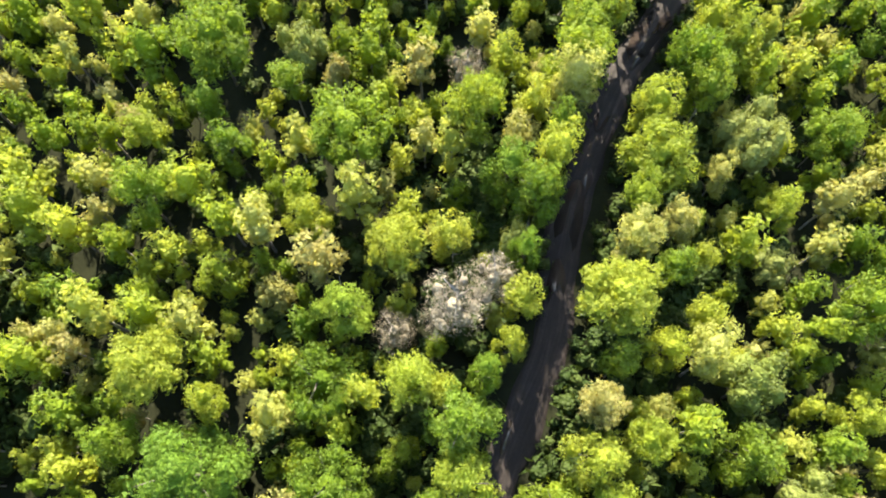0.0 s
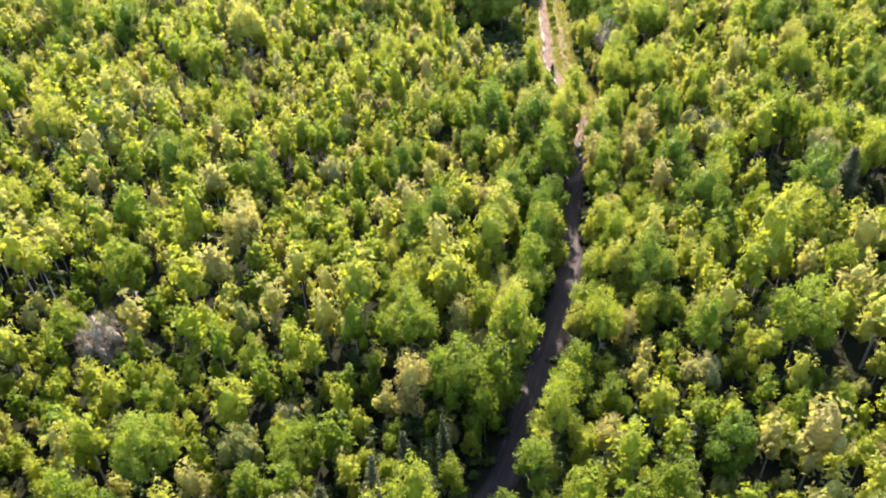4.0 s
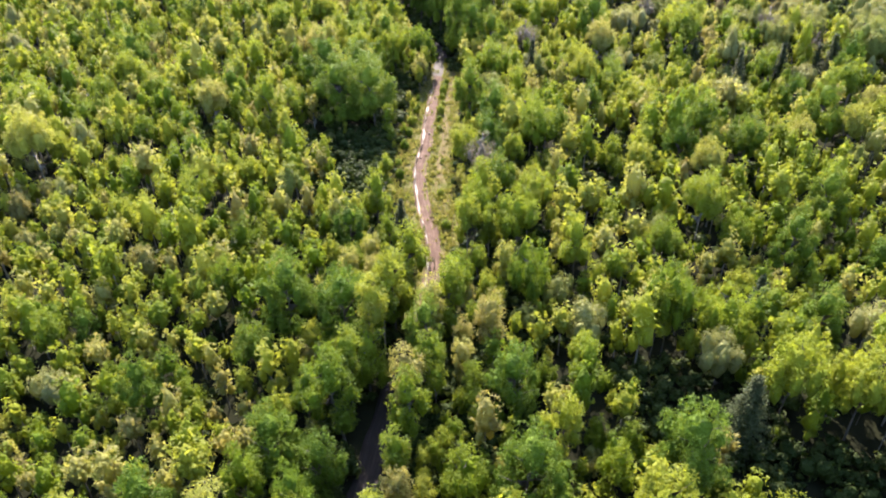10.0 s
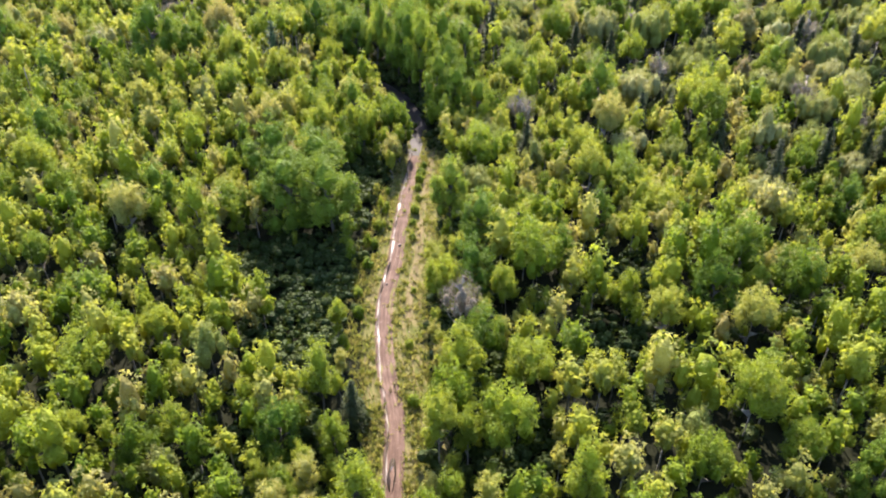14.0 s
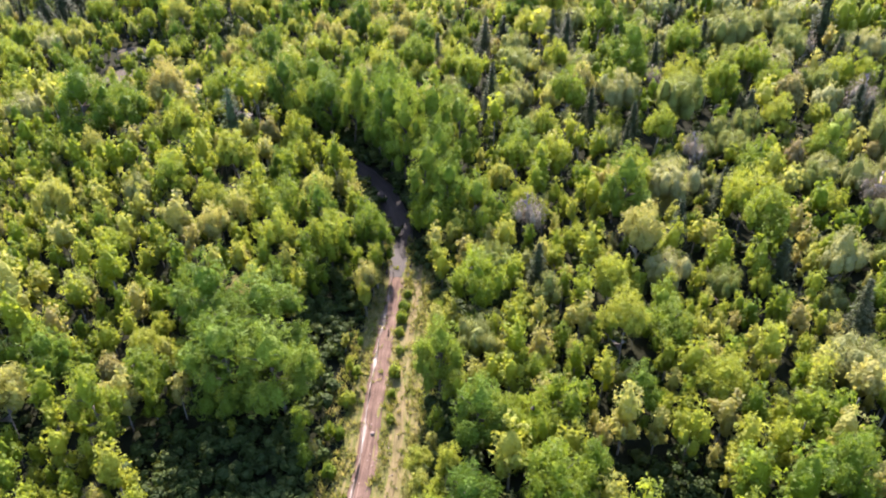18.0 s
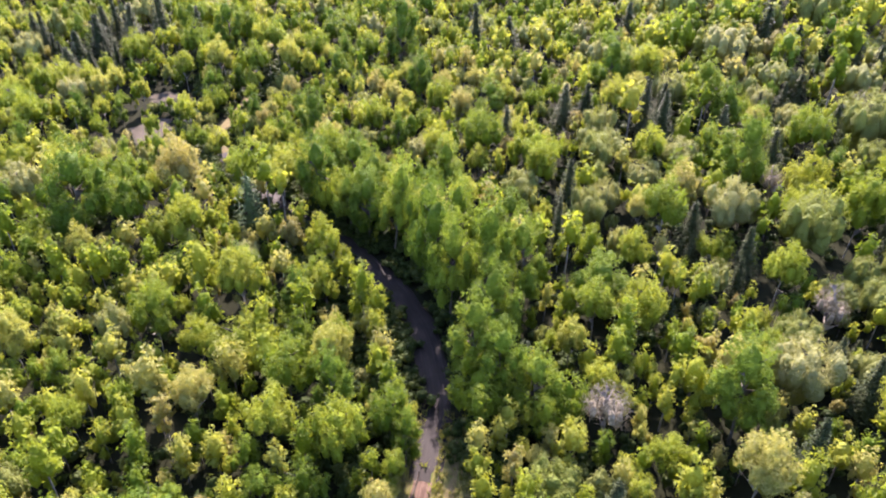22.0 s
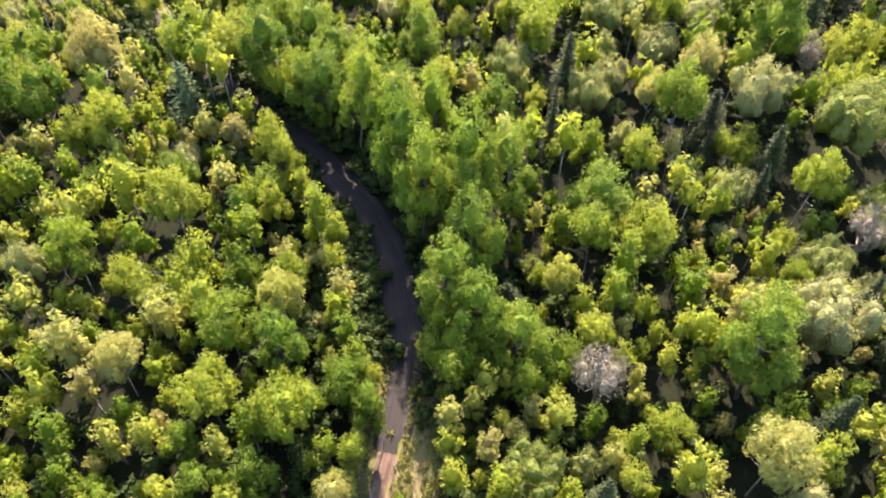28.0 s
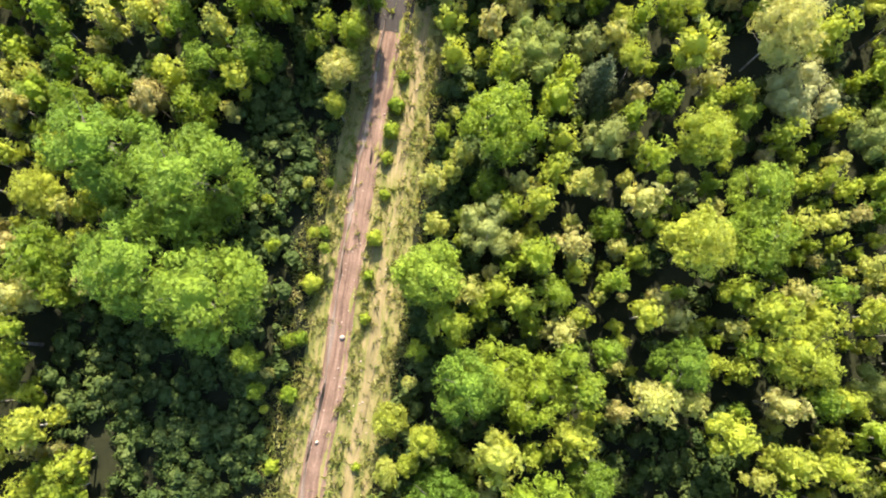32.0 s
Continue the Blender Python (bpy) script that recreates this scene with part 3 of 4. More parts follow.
TREES_ONE = [("bare", -1.6, 9.2, 1.08, 1.00), ("bare", 0.0, 10.9, 1.00, 0.84), ("bare", -4.3, 7.5, 0.77, 0.90), ("birch_big", -5.0, 11.4, 0.86, 1.06),
    ("willow", 0.9, 13.2, 1.09, 0.75), ("birch_big", -2.5, 19.7, 1.06, 0.84), ("aspen", -0.4, 17.1, 0.84, 0.91), ("maple_big", 8.2, 25.7, 1.11, 0.79),
    ("birch_big", 6.9, 19.3, 1.12, 1.13), ("willow_big", 11.8, 21.8, 1.14, 0.75), ("birch_big", 6.1, 11.1, 1.12, 1.16), ("maple", -13.7, 8.6, 1.08, 0.91),
    ("maple_big", -6.8, 4.2, 1.04, 0.82), ("maple", -11.8, 2.0, 1.08, 0.74), ("birch_big", -14.8, 3.2, 0.93, 1.19), ("bronze", -10.9, 20.8, 1.11, 0.70),
    ("bare", -3.9, 22.9, 0.92, 0.79), ("birch", -19.8, 15.2, 1.03, 1.20), ("birch", -13.0, 19.9, 1.03, 1.08), ("maple", 1.6, 8.1, 1.08, 0.71)]
TREES_TWO = [("spruce", 4.4, 35.2, 0.75, 0.75), ("spruce", 3.0, 37.4, 0.85, 0.75), ("spruce", 5.8, 38.4, 0.80, 0.7), ("spruce", 2.4, 33.8, 0.70, 0.75),
    ("spruce", 6.6, 41.0, 0.80, 0.7), ("spruce", 4.2, 40.4, 0.82, 0.75), ("spruce", 3.4, 31.8, 0.62, 0.75), ("pine", -40.6, 75.4, 0.91, 1.37), ("bare", -19.6, 44.8, 0.92, 1.16), ("aspen", 5.6, 70.3, 0.89, 1.05), ("aspen", 8.8, 69.5, 0.84, 1.04),
    ("maple", 13.3, 48.9, 1.33, 0.89), ("birch_big", 15.0, 53.1, 0.99, 0.84), ("maple", 15.1, 63.4, 1.33, 0.84), ("maple", 13.7, 74.8, 1.33, 0.92),
    ("maple_big", 5.8, 46.0, 1.04, 0.89), ("maple", 8.3, 44.6, 1.33, 0.76), ("maple", 9.2, 55.5, 1.17, 0.93), 
    ("maple", 5.5, 66.9, 1.42, 0.81), ("maple_big", 13.3, 100.4, 1.18, 0.75), ("maple_big", 17.5, 98.9, 1.18, 0.92),
    ("aspen", 12.8, 82.7, 0.79, 1.02), ("maple_big", 19.5, 91.5, 1.11, 0.71), ("maple_big", 30.6, 69.8, 1.11, 0.93), ("maple", 27.5, 73.5, 1.25, 0.82),
    ("maple_big", -5.0, 85.4, 1.04, 0.76), ("maple", 30.1, 88.1, 1.17, 0.94), ("willow_big", 34.6, 84.8, 1.06, 0.78), ("spruce", 36.1, 80.1, 1.00, 1.40), ("maple_big", 31.0, 88.6, 1.3, 0.8), ("maple_big", 35.2, 88.4, 1.35, 0.75), ("maple_big", 38.8, 82.4, 1.3, 0.75), ("maple_big", 43.4, 82.0, 1.35, 0.8), ("maple_big", 46.5, 79.0, 1.3, 0.8),
    ("spruce", 40.7, 69.1, 1.00, 1.40)]
TREES_THREE = [("aspen", 10.9, 124.5, 0.95, 1.13),
    ("maple_big", 15.2, 125.5, 1.11, 0.83), ("aspen", 11.7, 117.2, 0.89, 1.18), ("maple_big", 9.2, 115.7, 0.90, 0.89),
    ("maple_big", -15.8, 123.9, 0.97, 1.14), ("willow_big", 40.0, 137.6, 1.06, 1.25), ("spruce", 5.8, 100.2, 0.86, 1.05), 
    ("maple", 23.2, 95.8, 1.33, 0.94), ("aspen", -8.4, 131.2, 1.25, 1.32), ("aspen", -13.2, 131.0, 1.15, 1.25),
    ("aspen", -4.8, 125.4, 1.2, 1.3), ("aspen", -9.2, 125.6, 1.2, 1.3), ("birch_big", -2.8, 141.1, 0.66, 1.40), ("maple", 8.5, 136.8, 0.92, 1.02),
    ("willow_big", 9.4, 133.9, 0.91, 1.03), ("maple", 8.9, 127.5, 0.92, 1.23), ("birch_big", 7.2, 121.3, 0.53, 1.40), ("maple", 14.5, 131.4, 0.92, 1.14),
    ("birch", 14.9, 146.9, 0.95, 1.03), ("maple_big", 12.7, 125.9, 0.83, 1.24), ("birch_big", -17.9, 127.8, 0.66, 1.40)]
TREES_FOUR = [("aspen", -6.7, 172.5, 1.45, 0.78),
    ("aspen", 0.7, 169.4, 1.26, 0.96), ("aspen", 0.2, 160.7, 1.32, 0.90), ("aspen", 8.7, 170.6, 0.95, 1.40), ("maple_big", -23.7, 177.3, 1.25, 0.81),
    ("maple_big", -31.0, 182.0, 1.11, 0.89), ("pine", -31.7, 171.9, 0.97, 1.16), ("bronze", -24.7, 168.8, 1.20, 1.03), ("maple_big", -18.5, 163.7, 0.83, 1.20),
    ("willow_big", 3.8, 202.2, 1.14, 1.38), ("willow_big", 13.6, 202.4, 1.06, 1.40), ("willow_big", 6.1, 189.0, 1.06, 0.87), ("willow_big", -3.5, 186.9, 1.06, 1.21),
    ("willow", 9.3, 179.8, 1.36, 0.81), ("aspen", -3.0, 179.3, 0.95, 1.08), ("spruce", 2.6, 178.5, 1.21, 0.70), ("maple_big", -2.6, 194.4, 1.11, 1.08),
    ("maple", 6.1, 178.1, 1.33, 0.93), ("maple_big", -20.7, 151.6, 1.04, 1.20), ("aspen", -14.3, 210.9, 0.84, 1.40), ("maple_big", -49.1, 233.0, 1.11, 1.40),
    ("birch_big", -31.5, 179.0, 1.06, 1.29)]
TREES_FIVE = [("maple_big", 24.9, 138.0, 1.04, 1.15), ("maple_big", 29.1, 132.3, 0.97, 1.20),
    ("maple_big", 8.2, 154.3, 1.04, 0.85), ("willow", 14.4, 141.6, 1.09, 1.09), ("spruce", -87.9, 214.0, 1.43, 1.40),
    ("spruce", -86.4, 207.4, 1.29, 1.40), ("spruce", -85.9, 219.2, 1.36, 1.40), ("spruce", -83.9, 202.0, 1.14, 1.40), ("spruce", -0.4, 214.3, 1.29, 1.15),
    ("spruce", 8.2, 214.3, 1.29, 1.12), ("spruce", 10.2, 218.2, 1.29, 1.05), ("spruce", 19.3, 213.5, 1.29, 1.08), ("spruce", -25.0, 241.0, 1.43, 1.20),
    ("spruce", -18.5, 240.0, 1.43, 1.17), ("spruce", 1.0, 258.0, 1.43, 1.26), ("spruce", -3.3, 212.8, 1.14, 1.29), ("bronze", -5.5, 225.1, 1.30, 1.36),
    ("maple_big", 29.7, 249.2, 1.25, 0.84), ("spruce", 3.8, 158.6, 0.86, 1.40)]
TREES_SIX = [("aspen", 1.3, 12.6, 0.85, 0.5), ("aspen", 1.4, 15.9, 0.9, 0.5), ("aspen", 1.8, 19.6, 0.9, 0.5), ("aspen", 0.6, 6.2, 0.8, 0.5),
    ("aspen", -5.2, 164.8, 1.55, 0.72), ("aspen", -7.6, 167.6, 1.6, 0.74), ("aspen", -10.2, 170.6, 1.58, 0.74), ("aspen", -2.6, 166.9, 1.5, 0.8), ("aspen", -14.6, 173.4, 1.5, 0.74),
    ("aspen", 9.0, 66.2, 1.0, 0.62), ("aspen", 8.6, 61.6, 1.0, 0.62),
    ("maple_big", -7.4, 144.2, 1.15, 0.9), ("maple_big", -4.4, 147.6, 1.1, 0.85), ("aspen", -9.6, 148.5, 0.95, 0.9), ("birch", -2.5, 133.5, 0.42, 1.0), ("birch", -1.2, 134.1, 0.36, 1.0),
    ("birch", -4.6, 131.8, 0.40, 0.9), ("birch", -3.1, 129.1, 0.48, 1.1), ("birch", -1.1, 130.6, 0.44, 1.0), ("birch", 0.0, 129.9, 0.40, 1.1), ("birch", -0.8, 121.4, 0.42, 0.9),
    ("birch", -0.5, 119.2, 0.40, 0.9), ("maple", -0.4, 123.6, 0.45, 0.9), ("birch", -2.4, 143.4, 0.95, 1.0),
    ("birch", -2.0, 138.6, 0.80, 1.0), ("maple", -2.8, 146.4, 1.1, 0.9), ("maple", 1.3, 15.5, 1.3, 0.85), ("birch", 1.6, 10.4, 1.2, 0.9), ("birch", 1.5, 17.7, 1.35, 0.9)]
LANDMARKS = TREES_SIX + TREES_ONE + TREES_TWO + TREES_THREE + TREES_FOUR + TREES_FIVE


# how far the wood is planted: y, and x at its two sides
LEFT_EDGE = ((-30, 0, 32, 64, 96, 128, 152, 176, 208, 240, 264, 274, 296, 322), (-64, -62, -68, -80, -94, -112, -130, -125, -128, -152, -168, -160, -98, -30))
RIGHT_EDGE = ((-30, 8, 32, 64, 96, 136, 176, 208, 260, 322), (62, 64, 66, 68, 70, 74, 80, 86, 94, 94))


def left_edge(y):
    return float(np.interp(y, *LEFT_EDGE))


def right_edge(y):
    return float(np.interp(y, *RIGHT_EDGE))


def corridor(s):
    """Half-widths of the treeless strip to the left and right of the trail's line."""
    at = (-40, 20, 36, 44, 58, 68, 78, 84, 92, 105, 112, 125, 138, 146, 152, 160, 172, 182, 195, 215)
    lo = (1.8, 1.9, 1.8, 1.8, 1.6, 1.6, 1.5, 1.4, 1.4, 2.6, 3.3, 3.5, 2.6, 2.2, 3.0, 4.4, 3.2, 1.0, 1.0, 0.7)
    hi = (1.8, 2.0, 1.9, 1.8, 1.7, 1.7, 1.5, 1.4, 2.0, 3.2, 4.0, 4.4, 4.2, 3.6, 2.6, 2.2, 1.8, 1.4, 1.2, 0.7)
    return float(np.interp(s, at, lo)), float(np.interp(s, at, hi))


def mix_at(x, y):
    """Which kinds grow here, as weights."""
    n = noise.noise((x * 0.035, y * 0.035, 20.0))
    m = noise.noise((x * 0.03, y * 0.03, 60.0))
    far = min(1.0, max(0.0, (y - 140) / 50))
    right = min(1.0, max(0.0, (x + 5) / 50))
    yellow = ((x + 44) / 24) ** 2 + ((y - 172) / 22) ** 2 < 1
    dark = ((x + 88) / 14) ** 2 + ((y - 212) / 13) ** 2 < 1
    if yellow:
        far, n = 0.2 * far, 1.2
    fr = far * right
    return {"birch": 6.5 - 4.2 * far - 1.4 * fr + 2.0 * n, "maple": 2.1 + 0.6 * far - 0.6 * fr - 1.4 * n, "willow": 0.38 + 1.0 * far + 1.3 * fr + 0.9 * m,
            "bronze": 0.08 + 0.35 * fr, "aspen": 0.10 + 0.3 * far, "spruce": 0.02 + 2.6 * fr + 1.6 * max(0, -m) * far + 12.0 * dark, "bare": 0.05 + 1.6 * fr,
            "birch_big": 0.10 + 1.3 * far - 0.9 * fr, "maple_big": 0.10 + 1.2 * far - 0.7 * fr, "willow_big": 1.1 * far * (0.4 + 1.9 * right)}


def scatter():
    cell, grid, out = 3.0, {}, []

    def free(x, y, r):
        i, j = int(x // cell), int(y // cell)
        for a in range(i - 2, i + 3):
            for b in range(j - 2, j + 3):
                for (u, v, q) in grid.get((a, b), ()):
                    if (u - x) ** 2 + (v - y) ** 2 < (0.5 * (r + q)) ** 2:
                        return False
        return True

    def add(x, y, r):
        grid.setdefault((int(x // cell), int(y // cell)), []).append((x, y, r))

    for kind, x, y, s, wide in LANDMARKS:
        add(x, y, {"birch": 2.0, "aspen": 4.0, "pine": 4.0}.get(kind, 2.6) * s * wide)
    size = {"birch": 1.45, "maple": 2.05, "aspen": 3.3, "willow": 2.0, "bronze": 1.8, "spruce": 1.8, "bare": 2.7, "birch_big": 2.9, "maple_big": 3.6, "willow_big": 3.5}
    for s in np.arange(-5, 180, 0.75):
        if 92 < s < 149:
            continue
        i = int(np.argmin(abs(LINE[:, 1] - s)))
        t = LINE[min(i + 1, len(LINE) - 1)] - LINE[i - 1]
        t /= np.linalg.norm(t)
        for side in (-1, 1):
            lo, hi = corridor(s)
            dense = side < 0 and s < 92
            for back in ((0.0, 2.3, 4.6) if side > 0 and 148 < s < 184 else (0.0,)):
                o = side * ((lo if side < 0 else hi) + back + (rng.uniform(0.1, 0.8) if dense else rng.uniform(0.2, 1.4)))
                x, y = LINE[i][0] + t[1] * o, LINE[i][1] - t[0] * o
                kind = ("maple", "birch", "maple")[int(rng.uniform(0, 3))] if dense else ("birch", "birch", "maple")[int(rng.uniform(0, 3))]
                if side > 0 and 150 < s < 182:
                    kind = ("aspen", "aspen", "aspen", "maple_big", "birch_big")[int(rng.uniform(0, 5))]
                sc = rng.uniform(0.9, 1.3) if kind == "aspen" else rng.uniform(1.4, 1.6) if dense and 36 < s < 86 else rng.uniform(1.3, 1.55) if dense else rng.uniform(1.05, 1.4)
                if any(((x - a) / c) ** 2 + ((y - b) / e) ** 2 < 1 for a, b, c, e in GAPS):
                    continue
                if free(x, y, (2.6 if kind in ("aspen", "maple_big", "birch_big") else 1.15 if dense else 1.5) * sc) and abs(trail_gap(x, y)[0]) > 1.5:
                    add(x, y, 1.5 * sc)
                    out.append((kind, x, y, sc))
    turns, first = 165000, 14000
    xs, ys = rng.uniform(-170, 94, turns), rng.uniform(-30, 320, turns)
    ok = (xs > np.interp(ys, *LEFT_EDGE)) & (xs < np.interp(ys, *RIGHT_EDGE))
    for a, b, c, e in GAPS:
        ok &= ((xs - a) / c) ** 2 + ((ys - b) / e) ** 2 >= 1
    for turn in np.flatnonzero(ok):
        x, y = float(xs[turn]), float(ys[turn])
        far = min(1.0, max(0.0, (y - 140) / 50))
        fr = far * min(1.0, max(0.0, (x + 12) / 40))
        if turn < first and rng.uniform() > 0.07 + 0.40 * min(1.0, max(0.0, (y - 135) / 60)):
            continue
        sc = float(np.clip(rng.normal(1.0, 0.24), 0.5, 1.6)) * (1.0 + 0.42 * noise.noise((x * 0.06, y * 0.06, 33.0)))
        sc *= 0.5 + 0.5 * min(1.0, max(0.0, math.hypot((x + 55) * 0.8, y - 192) - 8) / 10)
        sc *= (1 + 0.40 * fr) * (1.0 if turn < 80000 else 0.66)
        if not free(x, y, 1.35 * sc):
            continue
        d, s = trail_gap(x, y)
        lo, hi = corridor(s)
        if -lo - 0.3 < d < hi + 0.3:
            continue
        if y > 175 and noise.noise((x * 0.075, y * 0.075, 71.0)) > 0.56 - 0.10 * min(1.0, (y - 175) / 40):
            continue
        w = mix_at(x, y)
        keys = [k for k in w if k.endswith("_big") or k == "aspen"] if turn < first else list(w)
        p = np.maximum(0, np.array([w[k] for k in keys]))
        kind = keys[int(np.searchsorted(np.cumsum(p / p.sum()), rng.uniform()))] if p.sum() else "birch"
        r = size[kind] * sc * (1.0 + 0.10 * far)
        if free(x, y, r):
            add(x, y, r)
            out.append((kind, x, y, sc))
    return out


TREES = scatter()
# no broad crowns before the shaded clearing
TREES = [q for q in TREES if not ((q[0].endswith("_big") or q[0] == "aspen") and -9 < q[1] < 2 and 98 < q[2] < 113)]
for kind, x, y, s, wide in LANDMARKS:
    plant(kind, x, y, s, wide)

for s, off, size in ((103.5, 1.7, 1.0), (110.0, 2.4, 0.9), (117.5, 2.6, 0.6), (126.5, 1.5, 0.7), (129.2, 1.35, 0.8), (131.6, 1.4, 1.1), (134.6, 1.5, 0.7), (137.0, 1.3, 0.9), (138.8, 1.35, 1.1),
                     (140.6, 1.3, 1.0), (142.6, 1.4, 0.8), (113.0, -2.4, 1.1), (116.0, -2.7, 0.9), (120.5, -2.6, 1.2), (124.0, -2.5, 1.0), (127.5, -2.3, 1.2), (131.0, -2.0, 0.9)):
    i = int(np.argmin(abs(LINE[:, 1] - s)))
    plant("bush", LINE[i][0] + off, s, size)

# slim birches that shade the near edge of the open trail
for s in np.arange(139.0, 151.0, 1.5):
    i = int(np.argmin(abs(LINE[:, 1] - s)))
    plant("birch", LINE[i][0] - rng.uniform(1.7, 2.3), s, rng.uniform(0.65, 0.95), rng.uniform(0.85, 1.05))

# trees near the trail are things; the deep wood behind them is joined
rest = {k: [] for k in PROTO}
order = sorted(TREES, key=lambda q: abs(trail_gap(q[1], q[2])[0]) + 0.25 * max(0, q[2] - 120))
for kind, x, y, s in order:
    if USED[kind] < 300 and y < 230:
        plant(kind, x, y, s)
    else:
        rest[kind].append((x, y, s))


STEM_V = np.array([(0.07 * math.cos(a) * k, 0.07 * math.sin(a) * k, z) for z, k in ((-0.05, 1.0), (0.6, 0.6)) for a in (0, 1.571, 3.142, 4.712)])
STEM_F = np.array([(i, (i + 1) % 4, 4 + (i + 1) % 4, 4 + i) for i in range(4)])


def join_woods(kind, spots, fine, variants=5):
    """Many trees of one kind as one object."""
    r2 = np.random.default_rng(11)
    base = [crown_parts(kind, r2, fine) for _ in range(variants)]
    for part_name, mat in (("crowns", LEAF_JOINED[LEAF_OF.get(kind, kind)]), ("trunks", M_BARK[BARK_OF[kind]])):
        vs, fs, tint, solid, at = [], [], [], [], 0
        for i, (x, y, s) in enumerate(spots):
            h, (wv, wf), (cv, cq, ct) = base[i % variants]
            a = i * 2.399
            c, sn = math.cos(a), math.sin(a)
            if part_name == "crowns":
                v, f = cv, np.concatenate([cq, ct])
            else:
                v, f = STEM_V * (1, 1, h), STEM_F
            w = np.stack([(v[:, 0] * c - v[:, 1] * sn) * s + x, (v[:, 0] * sn + v[:, 1] * c) * s + y, v[:, 2] * s + terrain(x, y) - 0.05], 1)
            vs.append(w), fs.append(f + at)
            solid.append(np.r_[np.zeros(len(cq), np.int32), np.ones(len(ct), np.int32)])
            tint.append(np.full(len(w), (i * 0.618034) % 1.0, np.float32))
            at += len(w)
        if not vs:
            return
        title = NAME_OF[kind] + ("_wood" if part_name == "crowns" else "_stems")
        ob = mesh_object(title, np.concatenate(vs), np.concatenate(fs), mat)
        ob.data.attributes.new("plant", "FLOAT", "POINT").data.foreach_set("value", np.concatenate(tint))
        if part_name == "crowns":
            ob.data.materials.append(INNER_JOINED[LEAF_OF.get(kind, kind)])
            ob.data.polygons.foreach_set("material_index", np.concatenate(solid))
        tagged(ob, {"crowns": "massed crowns of " + NAME_OF[kind].replace("_", " ") + " in the deep wood",
                    "trunks": "crowded thin trunks of " + NAME_OF[kind].replace("_", " ") + " in the deep wood"}[part_name], "woodland", kind="stuff")


for kind, spots in rest.items():
    under = [q for q in spots if math.hypot(q[0], q[1] - 14) < 34 or math.hypot(q[0] - 6, q[1] - 138) < 32]
    near = [q for q in spots if q not in under and 0 < q[1] < 170 and abs(q[0] - 5) < 22 + 0.2 * q[1]]
    join_woods(kind, under, 0.20)
    join_woods(kind, near, 0.09)
    join_woods(kind, [q for q in spots if q not in under and q not in near], 0.04)


# ---- undergrowth, grass, puddles ----
def join_small(name, kind, mat, spots, base, label, category):
    """Countless small plants as one object: base meshes of verts and quads, set down at spots of x, y, size, turn."""
    vs, qs, tint, at = [], [], [], 0
    for i, (x, y, s, a) in enumerate(spots):
        v, q = base[i % len(base)]
        c, sn = math.cos(a), math.sin(a)
        vs.append(np.stack([(v[:, 0] * c - v[:, 1] * sn) * s + x, (v[:, 0] * sn + v[:, 1] * c) * s + y, v[:, 2] * s + terrain(x, y)], 1))
        qs.append(q + at)
        tint.append(np.full(len(v), (i * 0.618034) % 1.0, np.float32))
        at += len(v)
    ob = mesh_object(name, np.concatenate(vs), np.concatenate(qs), mat)
    ob.data.attributes.new("plant", "FLOAT", "POINT").data.foreach_set("value", np.concatenate(tint))
    return tagged(ob, label, category, kind="stuff")


def shrub_bases():
    out = []
    for _ in range(6):
        lobes = [((rng.normal(0, 0.34), rng.normal(0, 0.34), 0.45 + 0.22 * k), (0.45, 0.45, 0.42)) for k in range(2)]
        v, q, t = cloud(rng, lobes, 26, 0.16, 0.8, -0.2, 0.55, 0.6)
        out.append((v, np.concatenate([q, t])))
    return out


def build_undergrowth():
    spots = []
    for _ in range(5500):
        y = rng.uniform(-12, 240)
        x = rng.uniform(-110, 80)
        if not left_edge(y) < x < right_edge(y):
            continue
        d, s = trail_gap(x, y)
        lo, hi = corridor(s)
        if any(((x - a) / c) ** 2 + ((y - b) / e) ** 2 < 1 for a, b, c, e in GAPS) and rng.uniform() < 0.7:
            continue
        if ((x + 66) / 7) ** 2 + ((y - 202.5) / 4.2) ** 2 < 1 or ((x + 61) / 4.6) ** 2 + ((y - 190.5) / 6.5) ** 2 < 1:
            continue
        if abs(d) < 1.5 or (89 < s < 147 and -lo - 0.3 < d < hi + 0.3):
            continue
        spots.append((x, y, rng.uniform(0.9, 2.0), rng.uniform(0, 6.28)))
    for _ in range(4500):
        i = int(rng.uniform(0, len(LINE) - 70))
        o = rng.uniform(1.25, 16) ** rng.uniform(0.55, 1.0) * rng.choice((-1, 1))
        x, y = LINE[i][0] + o, LINE[i][1] + rng.uniform(-0.5, 0.5)
        d, s = trail_gap(x, y)
        if any(((x - a) / c) ** 2 + ((y - b) / e) ** 2 < 1 for a, b, c, e in GAPS):
            continue
        if y > -12 and (abs(d) > 5.0 or (abs(d) > 1.25 and not 89 < s < 147)):
            spots.append((x, y, rng.uniform(0.4, 0.8) + min(1.0, 0.2 * abs(d)), rng.uniform(0, 6.28)))
    for a, b, c, e in GAPS[:-1]:
        for _ in range(int(5.0 * c * e)):
            x, y = a + rng.uniform(-c, c), b + rng.uniform(-e, e)
            d, s = trail_gap(x, y)
            lo, hi = corridor(s)
            if not -lo < d < hi and not (x < -45 and y > 185):
                spots.append((x, y, rng.uniform(0.6, 1.5), rng.uniform(0, 6.28)))
    join_small("undergrowth", "shrub", LEAF_JOINED["shrub"], spots, shrub_bases(), "low tangled green undergrowth on the forest floor, its tint darkened for shade", "undergrowth")


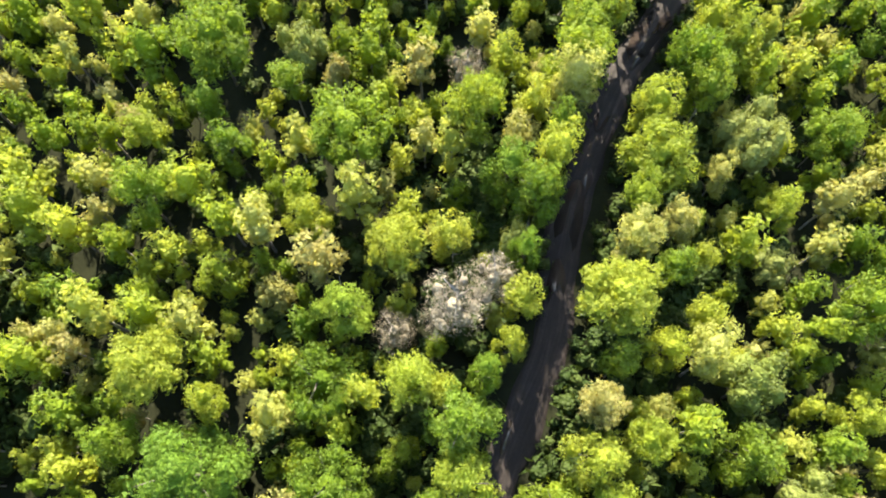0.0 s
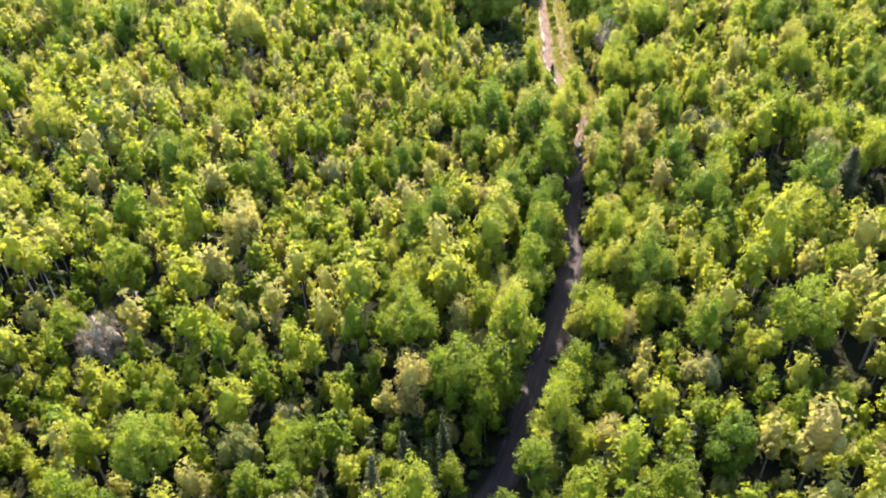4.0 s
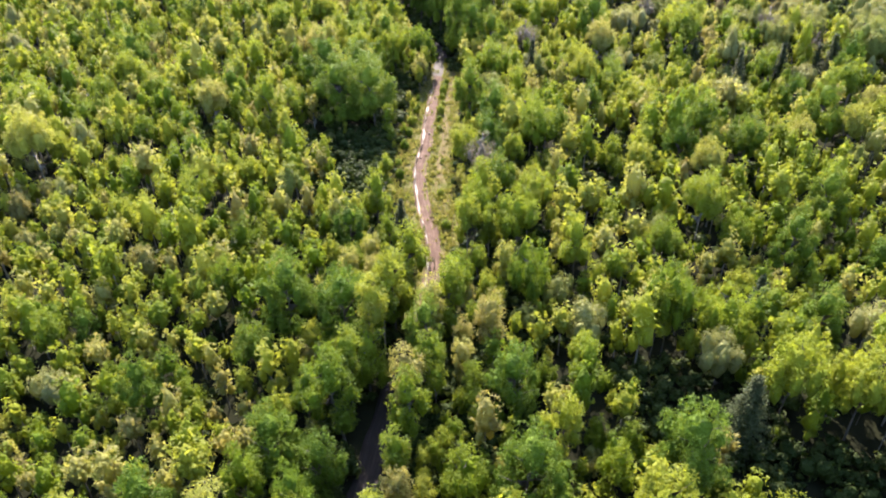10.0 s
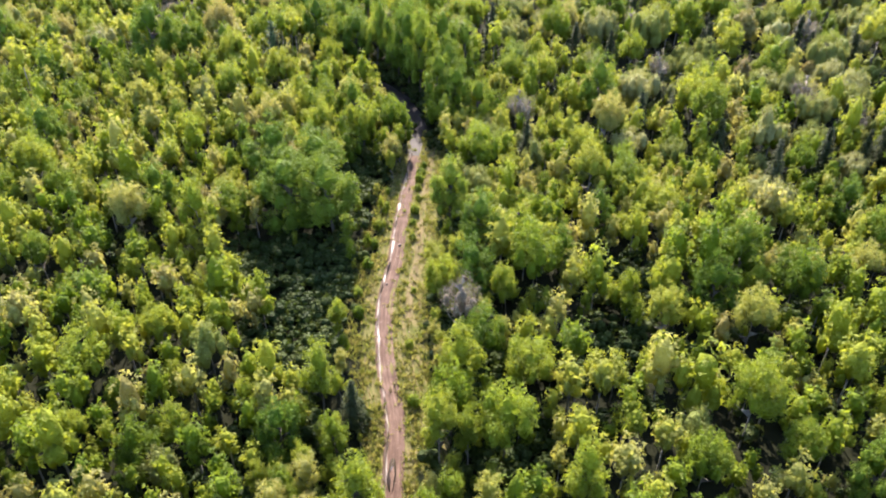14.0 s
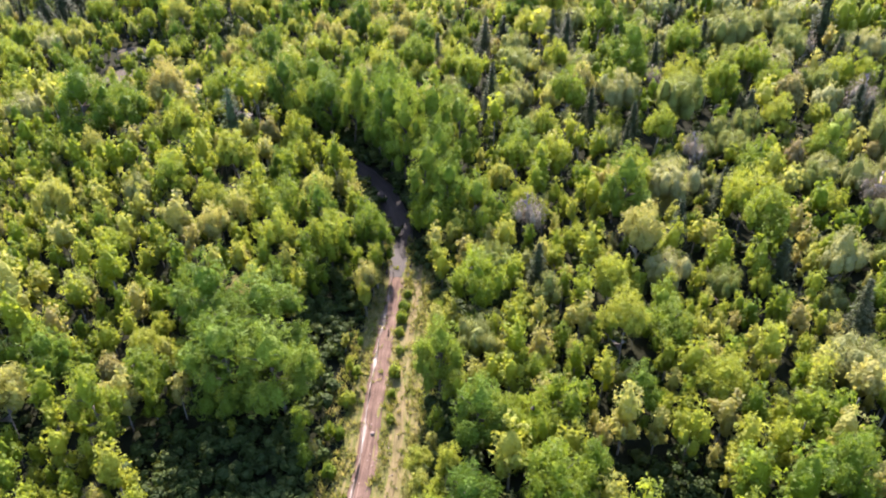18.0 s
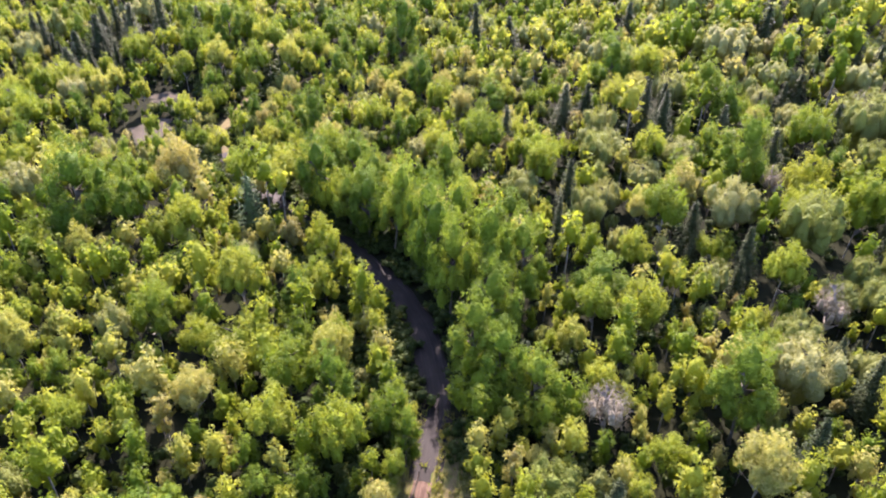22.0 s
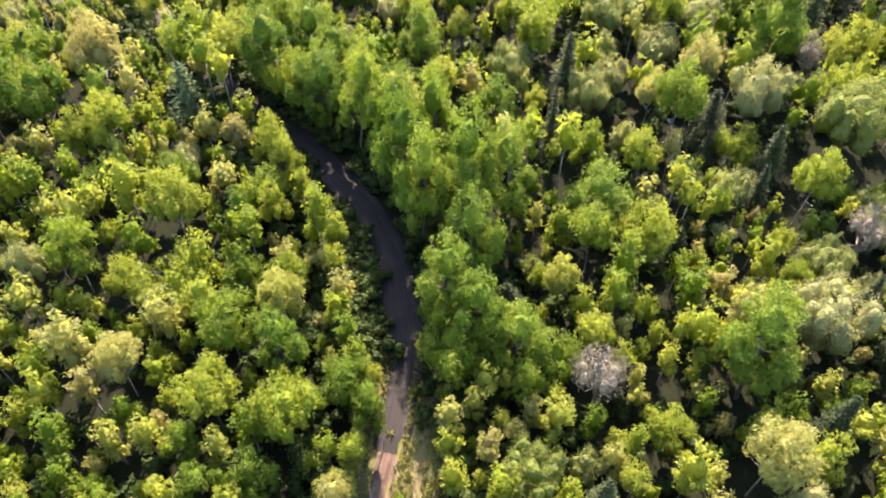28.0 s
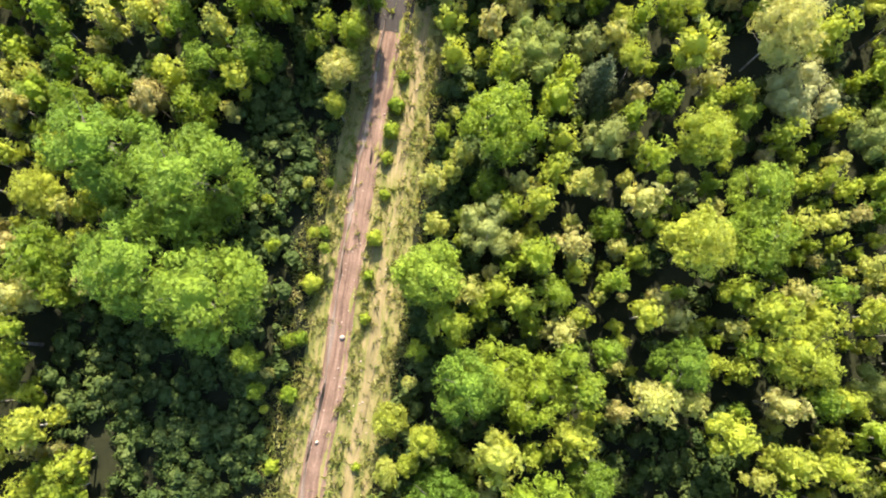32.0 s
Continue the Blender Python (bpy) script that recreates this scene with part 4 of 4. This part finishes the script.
def build_grass():
    base = []
    for _ in range(5):
        n = 9
        root = rng.normal(0, 0.10, (n, 2))
        tip = root + rng.normal(0, 0.14, (n, 2))
        w = rng.normal(0, 0.022, (n, 2))
        h = rng.uniform(0.16, 0.42, n)
        v = np.stack([np.c_[root - w, np.zeros(n)], np.c_[root + w, np.zeros(n)], np.c_[tip + w * 0.3, h], np.c_[tip - w * 0.3, h]], 1).reshape(-1, 3)
        base.append((v, np.arange(4 * n).reshape(n, 4)))
    spots = []
    for _ in range(7000):
        s = rng.uniform(86, 153)
        i = int(np.argmin(abs(LINE[:, 1] - s)))
        lo, hi = corridor(s)
        o = rng.uniform(-lo - 0.6, hi + 0.8)
        if -0.85 < o < 0.85 and rng.uniform() > 0.05:
            continue
        if 1.75 < o < 2.7 and s > 112 and rng.uniform() > 0.3:
            continue
        if noise.noise((s * 0.4, o * 0.9, 8.0)) < -0.15 and rng.uniform() > 0.35:
            continue
        spots.append((LINE[i][0] + o, s, rng.uniform(0.6, 1.4), rng.uniform(0, 6.28)))
    ob = join_small("trail_grass", "grass", LEAF_JOINED["grass"], spots, base, "dry and green grass tufts along the trail", "grass")
    ob.location.z = 0.10


def build_puddle(x, y, length, width, turn):
    """A shallow pool of muddy water with an uneven shore, lying in a rut."""
    n = 22
    ring = []
    for k in range(n):
        a = 2 * math.pi * k / n
        f = 1 + 0.30 * noise.noise((x + math.cos(a) * 1.3, y + math.sin(a) * 1.3, 4.0))
        ring.append((width * math.cos(a) * f, length * math.sin(a) * f, 0.0))
    low = [(p[0] * 0.9, p[1] * 0.95, -0.06) for p in ring]
    verts = ring + low
    faces = [tuple(range(n)), tuple(range(2 * n - 1, n - 1, -1))] + [(k, n + k, n + (k + 1) % n, (k + 1) % n) for k in range(n)]
    ob = mesh_object("puddle", verts, faces, M_WATER)
    ob.matrix_basis = pose(x, y, terrain(x, y) + 0.155, 0, 0, turn)
    return tagged(ob, "muddy rainwater puddle lying in the trail's rut", "puddle", "puddles on the trail")


build_undergrowth()
build_grass()
for s, off, length, width in ((4.5, -0.4, 1.0, 0.28), (12.6, -0.2, 1.6, 0.50), (16.6, 0.0, 2.4, 0.72), (19.2, 0.3, 1.0, 0.35), (23.6, 0.0, 0.8, 0.35), (29.0, 0.2, 1.2, 0.45),
                              (30.6, 0.0, 2.3, 0.85), (34.4, 0.3, 1.0, 0.4), (86.0, 0.2, 1.4, 0.35), (89.5, 0.0, 1.8, 0.35), (93.0, 0.1, 1.3, 0.30), (96.5, -0.1, 1.5, 0.32),
                              (136.5, 0.1, 0.7, 0.25)):
    i = int(np.argmin(abs(LINE[:, 1] - s)))
    d = LINE[min(i + 1, len(LINE) - 1)] - LINE[i - 1]
    turn = -math.degrees(math.atan2(d[0], d[1]))
    build_puddle(LINE[i][0] + off * math.cos(radians(turn)), LINE[i][1] + off * math.sin(radians(turn)), length, width, turn)

# sandy bare ground by the far bend
for cx, cy, rx, ry in ((-65.5, 203.0, 5.6, 2.8), (-61.3, 191.5, 3.4, 5.4), (-50.6, 197.0, 1.8, 4.5)):
    ring = []
    for k in range(40):
        a = 2 * math.pi * k / 40
        f = 1 + 0.35 * noise.noise((cx + 1.7 * math.cos(a), cy + 1.7 * math.sin(a), 2.0))
        ring.append((cx + rx * f * math.cos(a), cy + ry * f * math.sin(a)))
    verts = [(cx, cy, terrain(cx, cy) + 0.12)] + [(cx + (x - cx) * q, cy + (y - cy) * q, terrain(x, y) + h) for q, h in ((0.5, 0.10), (1.0, -0.02)) for x, y in ring]
    faces = [(0, 1 + k, 1 + (k + 1) % 40) for k in range(40)] + [(1 + k, 41 + k, 41 + (k + 1) % 40, 1 + (k + 1) % 40) for k in range(40)]
    tagged(mesh_object("sandy_ground", verts, faces, M_SAND, None, True), "bare sandy earth in a small clearing by the bend", "ground", kind="structure")


def build_stones():
    """Pebbles and clods on the open trail, and one pale boulder."""
    r3 = np.random.default_rng(5)
    vs, fs, at = [], [], 0
    for _ in range(260):
        k = r3.uniform(92, 148)
        i = int(np.argmin(abs(LINE[:, 1] - k)))
        o = r3.uniform(-1.0, 2.8)
        x, y, q = LINE[i][0] + o, k, r3.uniform(0.025, 0.07)
        vs.append(BALL_V * (q, q * r3.uniform(0.7, 1.3), q * 0.7) * r3.uniform(0.75, 1.2, (len(BALL_V), 1)) + (x, y, terrain(x, y) + 0.14))
        fs.append(BALL_F + at)
        at += len(BALL_V)
    tagged(mesh_object("trail_pebbles", np.concatenate(vs), np.concatenate(fs), M_STONE), "scattered pebbles and clods on the dirt trail", "pebbles", kind="stuff")
    for x, y, q in ((2.6, 124.9, 0.22), (2.3, 130.2, 0.12), (3.2, 118.2, 0.16)):
        v = BALL_V * (q, q * 0.85, q * 0.6) * r3.uniform(0.82, 1.15, (len(BALL_V), 1))
        ob = mesh_object("rock", v, BALL_F, M_STONE)
        ob.matrix_basis = pose(x, y, terrain(x, y) + 0.20, 0, 0, 40)
        tagged(ob, "pale rounded rock lying on the dirt trail", "rock", "rocks on the trail")


M_STONE = surface_material("pale_stone", [(0.3, (0.17, 0.13, 0.11)), (0.7, (0.33, 0.27, 0.23))], 4.0, 0.85, 0.4)
build_stones()
